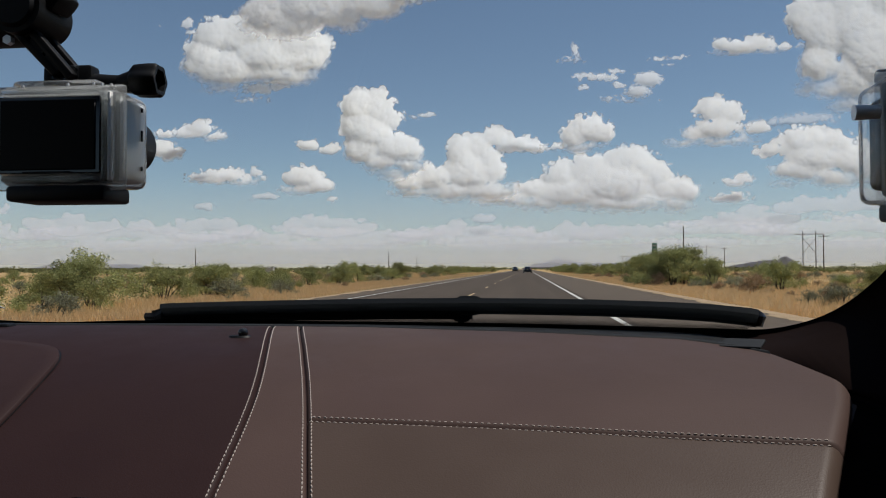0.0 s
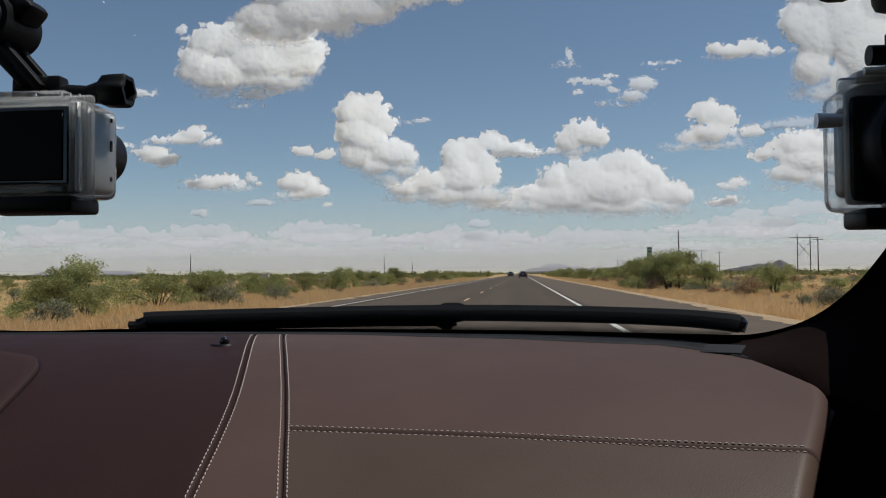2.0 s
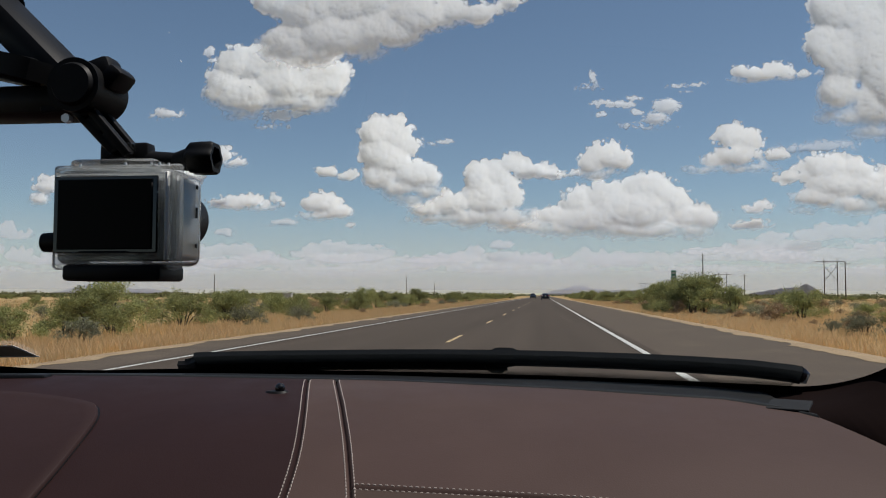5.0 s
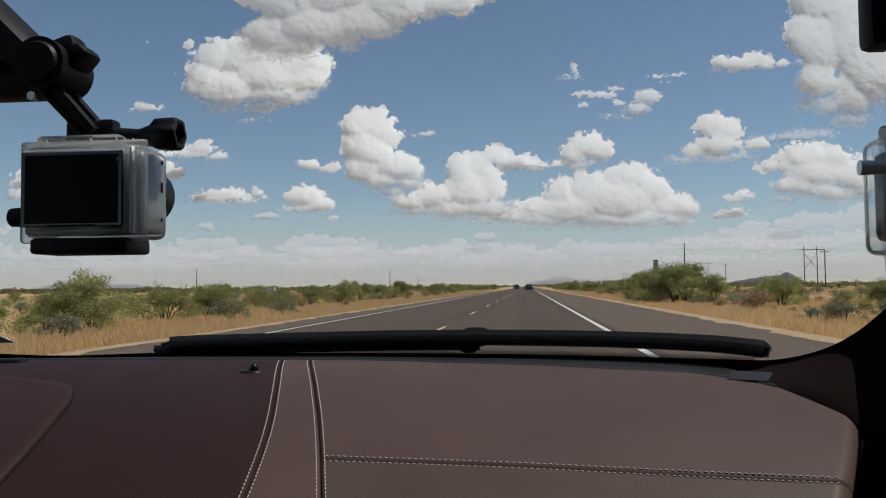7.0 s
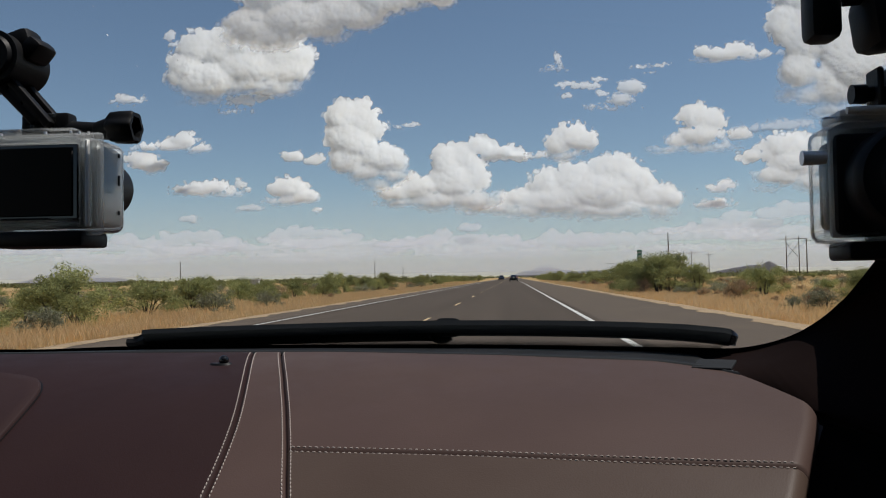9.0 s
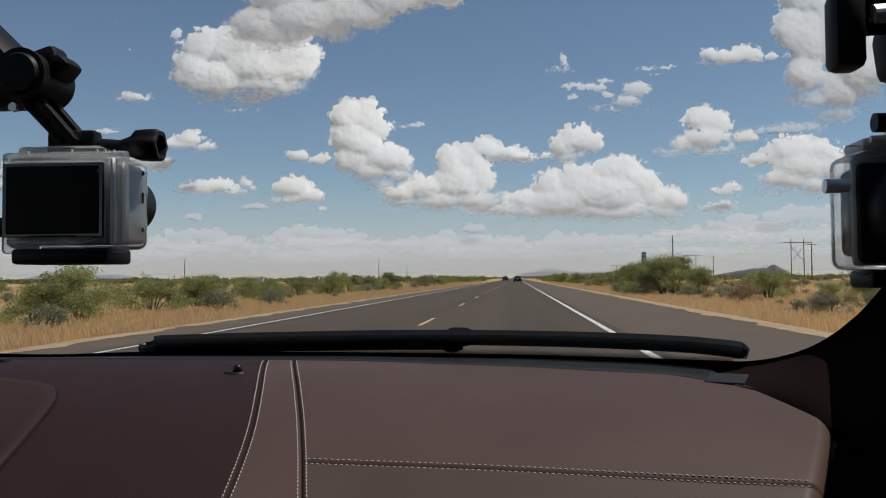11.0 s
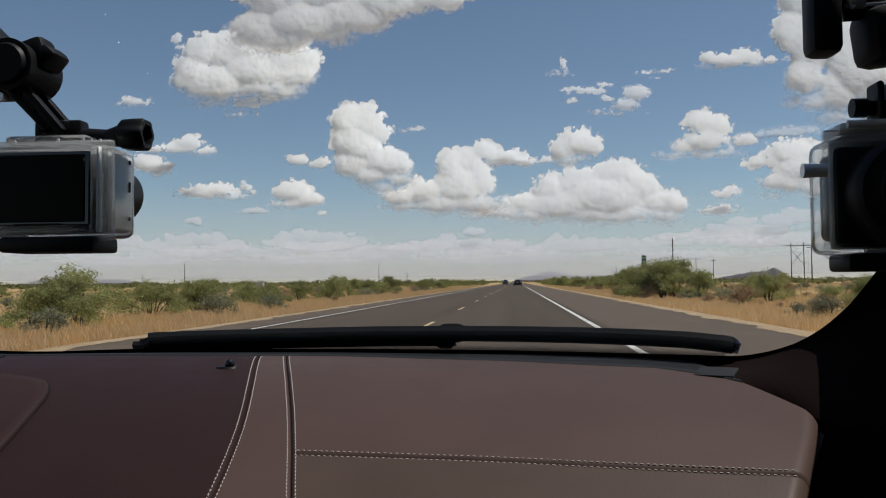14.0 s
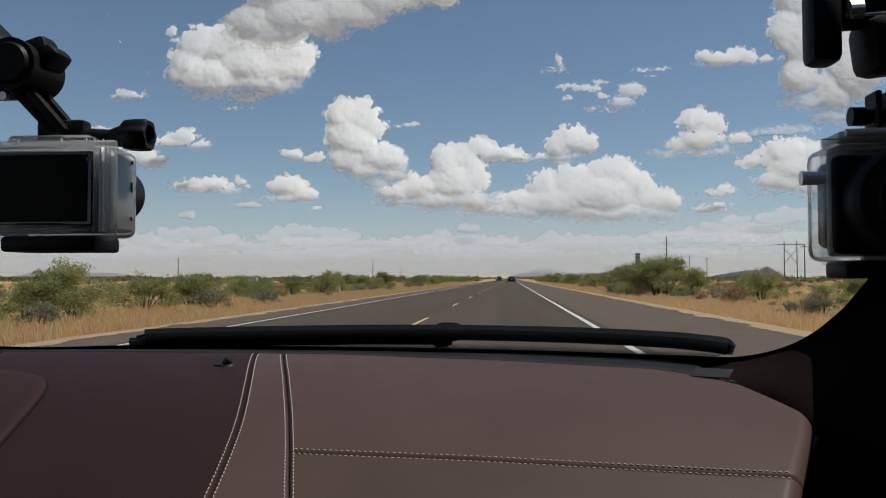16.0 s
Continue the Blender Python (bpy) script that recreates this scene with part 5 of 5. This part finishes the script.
for k in range(60):
    y = 36 + 230 * rng.random()
    plant(GREEN, 14 + 95 * rng.random() ** 1.2, y, rng.uniform(0.38, 0.52) * (1 + y / 300), 0.72)
for k in range(90):
    side = rng.random() < 0.6
    plant(SAGES, (-9.2 - 20 * rng.random()) if side else (7.5 + 26 * rng.random()), 15 + 80 * rng.random(), rng.uniform(0.5, 1.0))
for k in range(120):
    side = rng.random() < 0.3
    plant(DRIES, (-9.0 - 20 * rng.random()) if side else (7.0 + 30 * rng.random() ** 1.3), 13 + 90 * rng.random() ** 1.3, rng.uniform(0.35, 1.1))


def far_scrub(count, seed):
    """Low bushes far out on the plain: clumps of leaf sprays, too many to tell apart."""
    r = random.Random(seed)
    verts, faces = [], []
    for k in range(count):
        y = 230 * (9.0 ** r.random())
        x = r.uniform(-0.75, 0.62) * y
        if -14 < x < 10:
            continue
        wide, tall = r.uniform(1.2, 3.2) * (1 + y / 900), r.uniform(0.9, 2.2) * (1 + y / 2600)
        for q in range(34):
            a, e = r.uniform(0, 6.28), r.random() ** 0.6
            p = Vector((x + math.cos(a) * wide * e, y + math.sin(a) * wide * e, tall * r.random() * (1.05 - 0.6 * e * e)))
            d = Vector((r.gauss(0, 1), r.gauss(0, 1), r.gauss(0, 1))).normalized() * 0.30 * (1 + y / 700)
            f = d.orthogonal().normalized() * d.length * 0.6
            n = len(verts)
            verts += [p - d, p + f, p + d, p - f]
            faces.append((n, n + 1, n + 2, n + 3))
    return tagged(new("far_scrub", mesh_of("far_scrub", verts, faces, [SCRUB])), "low green scrub far out on the plain", "scrub", kind="stuff")


SCRUB = varied("far_scrub_leaves", (0.11, 0.115, 0.05), (0.20, 0.20, 0.09), 0.9, 0.3)
far_scrub(1300, 4)


def grass(name, count, seed, area, label, height, mat):
    """Tufts of narrow blades; area gives a place for two random numbers."""
    r = random.Random(seed)
    verts, faces = [], []
    for k in range(count):
        x, y = area(r)
        if noise.noise((x * 0.35, y * 0.22, 9.0)) < r.uniform(-0.5, 0.25):
            continue
        z = ground_height(x, y) - 0.02
        near = 1 + max(0.0, y - 25) / 45
        for b in range(7):
            a = r.uniform(0, 6.28)
            lean = r.uniform(0.1, 0.5)
            h = height * r.uniform(0.5, 1.25)
            w = 0.0055 * near * r.uniform(0.7, 1.4)
            ox, oy = x + r.gauss(0, 0.10 * near), y + r.gauss(0, 0.10 * near)
            tip = (ox + math.cos(a) * lean * h, oy + math.sin(a) * lean * h, z + h)
            n = len(verts)
            verts += [(ox - w, oy, z), (ox + w, oy, z), (ox + w * 0.6 + (tip[0] - ox) * 0.4, oy + (tip[1] - oy) * 0.4, z + h * 0.6), tip]
            faces += [(n, n + 1, n + 2), (n, n + 2, n + 3)]
    return tagged(new(name, mesh_of(name, verts, faces, [mat])), label, "grass", kind="stuff")


def verge_left(r):
    y = 9 + 110 * r.random() ** 1.7
    return EDGE_LEFT - 1.7 - abs(r.gauss(0, 2.8)), y


def verge_right(r):
    y = 9 + 110 * r.random() ** 1.7
    return EDGE_RIGHT + 4.2 + abs(r.gauss(0, 4.5)), y


def plain(r):
    y = 18 + 190 * r.random() ** 1.4
    side = -1 if r.random() < 0.5 else 1
    return (-8.5 - 70 * r.random() ** 1.3 if side < 0 else 6.5 + 70 * r.random() ** 1.3), y


grass("verge_grass", 20000, 1, verge_left, "yellow dry grass along the road", 0.24, STRAW)
grass("verge_grass", 24000, 2, verge_right, "yellow dry grass along the road", 0.24, STRAW)
grass("plain_grass", 22000, 3, plain, "yellow dry grass out on the plain", 0.34, STRAW)


# ---- poles, signs ----
def t_pole(x, y, height, arm=2.4, label="weathered wooden power pole with a crossarm"):
    root = thing("utility_pole", label, "utility pole", (x, y, ground_height(x, y)), "power poles")
    part("pole", rod(B(), (0, 0, -0.6), (0, 0, height), 0.17, 0.11, 10), POLE_WOOD, root)
    if arm:
        part("crossarm", box(B(), (0, 0, height - 0.45), (arm, 0.12, 0.14)), POLE_WOOD, root)
        for dx in (-0.45, 0.0, 0.45):
            part("insulator", rod(B(), (dx * arm, 0, height - 0.38), (dx * arm, 0, height - 0.15), 0.05, 0.035, 8), GREY_TRIM, root)
    return root


def h_frame(x, y, height):
    root = thing("power_pylon", "wooden two-legged power line frame", "power pylon", (x, y, ground_height(x, y)), "power line frames")
    for dx in (-1.9, 1.9):
        part("leg", rod(B(), (dx, 0, -0.6), (dx, 0, height), 0.16, 0.12, 10), POLE_WOOD, root)
    part("crossarm", box(B(), (0, 0, height - 1.0), (8.6, 0.16, 0.2)), POLE_WOOD, root)
    for s in (-1, 1):
        part("brace", rod(B(), (-1.9 * s, 0, height * 0.45), (1.9 * s, 0, height * 0.82), 0.07, 0.07, 6), POLE_WOOD, root)
    return root


for y in (262, 415, 575, 740):
    h_frame(86, y, 12.5)
for x, y in ((74, 215), (80, 345), (70, 520)):
    t_pole(x, y, 9.5)
for x, y, h in ((-120, 290, 8.5), (-58, 345, 8.5), (-56, 420, 7.0)):
    t_pole(x, y, h, 0.0, "bare wooden pole beside the plain")
t_pole(37, 200, 11.0, 0.0, "tall bare wooden pole by the road")

sign = thing("mile_sign", "small green roadside distance sign on a post", "road sign", (12.4, 82, -0.1))
part("post", box(B(), (0, 0, 1.3), (0.06, 0.04, 2.9)), GREY_TRIM, sign, "dark steel post")
part("plate", box(B(), (0, -0.03, 2.9), (0.46, 0.012, 1.3), None, 0.004, 1), material("sign_green", (0.02, 0.16, 0.10), 0.5), sign, "green painted plate")
for k, z in enumerate((3.3, 2.95, 2.6)):
    part("bar", box(B(), (0, -0.0385, z), (0.24 if k else 0.32, 0.004, 0.16)), WHITE_LINE, sign, "white lettering bar")

cabinet = thing("roadside_cabinet", "small pale utility cabinet in the dry grass", "utility cabinet", (-21, 66, -0.1))
part("body", box(B(), (0, 0, 0.55), (0.7, 0.5, 1.2), None, 0.02, 2), material("cabinet_grey", (0.42, 0.42, 0.40), 0.6), cabinet)
part("lid", box(B(), (0, 0, 1.19), (0.76, 0.56, 0.08), None, 0.015, 1), material("cabinet_lid", (0.36, 0.36, 0.35), 0.6), cabinet)


# ---- the car's own outside, round the cabin ----
OWN_PAINT = material("dark_grey_car_paint", (0.03, 0.03, 0.033), 0.25, 0.3)
own = thing("sports_car", "low dark sports car that carries the camera", "car", (-0.25, 0, 0))


def own_ring(y, half, low, high, n=24):
    return [(half * math.copysign(abs(math.cos(t)) ** 0.5, math.cos(t)), y, (low + high) / 2 + (high - low) / 2 * math.copysign(abs(math.sin(t)) ** 0.5, math.sin(t))) for t in (k / n * 2 * math.pi for k in range(n))]


def own_loft(name, rings, label):
    bm = B()
    loops = [[bm.verts.new(q) for q in ring] for ring in rings]
    for a, b in zip(loops, loops[1:]):
        for k in range(len(a)):
            bm.faces.new((a[k], a[(k + 1) % len(a)], b[(k + 1) % len(a)], b[k]))
    bm.faces.new(loops[0])
    bm.faces.new(list(reversed(loops[-1])))
    return part(name, bm, OWN_PAINT, own, label, True)


own_loft("bonnet", [own_ring(1.06, 0.86, 0.20, 0.845), own_ring(1.5, 0.88, 0.18, 0.80), own_ring(2.0, 0.86, 0.18, 0.72), own_ring(2.45, 0.74, 0.22, 0.60), own_ring(2.6, 0.55, 0.30, 0.50)], "long dark bonnet")
own_loft("tail", [own_ring(-2.15, 0.70, 0.32, 0.80), own_ring(-1.95, 0.86, 0.22, 0.88), own_ring(-1.36, 0.88, 0.18, 0.95)], "short dark tail")
for s in (-1, 1):
    part("door_skin", box(B(), (0.80 * s, -0.15, 0.49), (0.06, 2.38, 0.62), None, 0.025, 2), OWN_PAINT, own, "", True)
    for y in (-1.45, 1.62):
        wheel = part("wheel", rod(B(), (0.68 * s, y, 0.33), (0.895 * s, y, 0.33), 0.33, 0.32, 28), RUBBER, own, "black tyre", True)
        part("rim", rod(B(), (0.885 * s, y, 0.33), (0.905 * s, y, 0.33), 0.22, 0.20, 20), STEEL, wheel, "bright rim", True)


# ---- vehicles ahead ----
def loft(bm, sections):
    """Closed rings, each a list of the same number of points, joined into a skin with capped ends."""
    rings = [[bm.verts.new(q) for q in ring] for ring in sections]
    n = len(rings[0])
    for a, b in zip(rings, rings[1:]):
        for k in range(n):
            bm.faces.new((a[k], a[(k + 1) % n], b[(k + 1) % n], b[k]))
    bm.faces.new(rings[0])
    bm.faces.new(list(reversed(rings[-1])))
    return bm


def hull_ring(y, half, low, high, square=4.0, n=28):
    mid, hh = (low + high) / 2, (high - low) / 2
    ring = []
    for k in range(n):
        t = k / n * 2 * math.pi
        c, s = math.cos(t), math.sin(t)
        ring.append((half * math.copysign(abs(c) ** (2 / square), c), y, mid + hh * math.copysign(abs(s) ** (2 / square), s)))
    return ring


CAR_BLACK = material("black_car_paint", (0.006, 0.0055, 0.0065), 0.22, spec=0.35)
base_of(CAR_BLACK)["Coat Weight"].default_value = 0.25
CAR_GLASS = material("car_glass", (0.012, 0.014, 0.016), 0.05)
TAIL_RED = material("tail_red", (0.45, 0.015, 0.02), 0.15)
TAIL_CLEAR = material("tail_clear", (0.75, 0.72, 0.72), 0.15)
TYRE = material("tyre", (0.018, 0.018, 0.018), 0.85)
RIM = material("rim", (0.45, 0.45, 0.46), 0.3, 0.8)
PLATE = material("plate_tan", (0.55, 0.42, 0.20), 0.5)
PICKUP_WHITE = material("white_car_paint", (0.7, 0.7, 0.7), 0.2)


def car(name, label, category, where, paint_mat, tall=1.0, heading=0.0):
    root = thing(name, label, category, where, "cars on the road")
    root.rotation_euler = (0, 0, heading)
    low = 0.24
    sec = [(-2.42, 0.70, 0.42, 0.86), (-2.36, 0.84, 0.32, 1.02), (-2.20, 0.89, low, 1.09), (-1.7, 0.915, low, 1.12), (-0.6, 0.92, low, 1.02), (0.6, 0.92, low, 0.98), (1.4, 0.90, low, 0.92), (2.0, 0.86, low, 0.80), (2.35, 0.72, 0.30, 0.66)]
    part("body", loft(B(), [hull_ring(y, h, a, b * (tall if b > 0.9 else 1)) for y, h, a, b in sec]), paint_mat, root, "", True)
    top = 1.46 * tall
    cab = [(-1.78, 0.62, 1.00, 1.10), (-1.35, 0.655, 0.98, top - 0.10), (-0.85, 0.645, 0.95, top - 0.015), (-0.2, 0.64, 0.95, top), (0.35, 0.63, 0.95, top - 0.05), (1.15, 0.66, 0.90, 1.02)]
    part("cabin", loft(B(), [hull_ring(y, h * 1.02, a, b, 3.2) for y, h, a, b in cab]), paint_mat, root, "", True)
    glass_z = 1.10 * tall
    bm = B()
    pts = [(-0.60, -1.795, glass_z), (0.60, -1.795, glass_z), (0.50, -1.06, top - 0.075), (-0.50, -1.06, top - 0.075)]
    quad = [bm.verts.new(q) for q in pts] + [bm.verts.new((x, y + 0.02, z - 0.05)) for x, y, z in pts]
    for f in ((0, 1, 2, 3), (7, 6, 5, 4), (0, 4, 5, 1), (1, 5, 6, 2), (2, 6, 7, 3), (3, 7, 4, 0)):
        bm.faces.new([quad[k] for k in f])
    for vv in bm.verts:
        vv.co.z += 0.022
        vv.co.y -= 0.012
    part("rear_window", bm, CAR_GLASS, root, "dark tinted rear window")
    for s in (-1, 1):
        part("side_window", box(B(), (0.645 * s, -0.35, 1.20 * tall), (0.03, 1.35, 0.26), Matrix.Rotation(radians(-14 * s), 3, "Y"), 0.02, 1), CAR_GLASS, root)
        lamp = part("tail_light", box(B(), (0.685 * s, -2.345, 0.93), (0.34, 0.10, 0.16), Matrix.Rotation(radians(14 * s), 3, "Z"), 0.03, 2), TAIL_RED, root, "red and clear tail light", True)
        part("reverse_light", box(B(), (0.66 * s, -2.40, 0.895), (0.27, 0.03, 0.06), Matrix.Rotation(radians(14 * s), 3, "Z"), 0.01, 1), TAIL_CLEAR, lamp, "clear lower lens", True)
        part("mirror", box(B(), (1.0 * s, 0.62, 1.02), (0.22, 0.12, 0.15), None, 0.04, 2), paint_mat, root, "", True)
        part("exhaust", rod(B(), (0.55 * s, -2.44, 0.30), (0.55 * s, -2.3, 0.30), 0.045, None, 14), STEEL, root)
        for y in (-1.42, 1.38):
            wheel = part("wheel", rod(B(), (0.74 * s, y, 0.33), (0.935 * s, y, 0.33), 0.33, 0.32, 28), TYRE, root, "black tyre", True)
            part("rim", rod(B(), (0.92 * s, y, 0.33), (0.945 * s, y, 0.33), 0.215, 0.19, 20), RIM, wheel, "silver rim", True)
    part("bumper", box(B(), (0, -2.36, 0.50), (1.62, 0.16, 0.26), None, 0.05, 2), paint_mat, root, "", True)
    part("valance", box(B(), (0, -2.36, 0.33), (1.35, 0.12, 0.12), None, 0.03, 2), BLACK, root, "", True)
    part("number_plate", box(B(), (0, -2.425, 0.80), (0.32, 0.02, 0.165), None, 0.004, 1), PLATE, root, "tan number plate with plain bars")
    part("plate_bar", box(B(), (0, -2.437, 0.795), (0.23, 0.004, 0.05)), CAR_BLACK, root, "dark lettering bar")
    part("badge", rod(B(), (0, -2.428, 0.965), (0, -2.405, 0.965), 0.05, 0.05, 20), STEEL, root, "bright round emblem")
    part("trunk_seam", box(B(), (0, -2.405, 0.70), (1.25, 0.01, 0.008)), RUBBER, root)
    return root


car("sedan", "glossy black four-door sedan driving ahead", "car", (0.2, 185, 0.0), CAR_BLACK)
car("far_car", "dark car far ahead in the other lane", "car", (-3.6, 265, 0.0), CAR_BLACK, 1.1, math.pi)
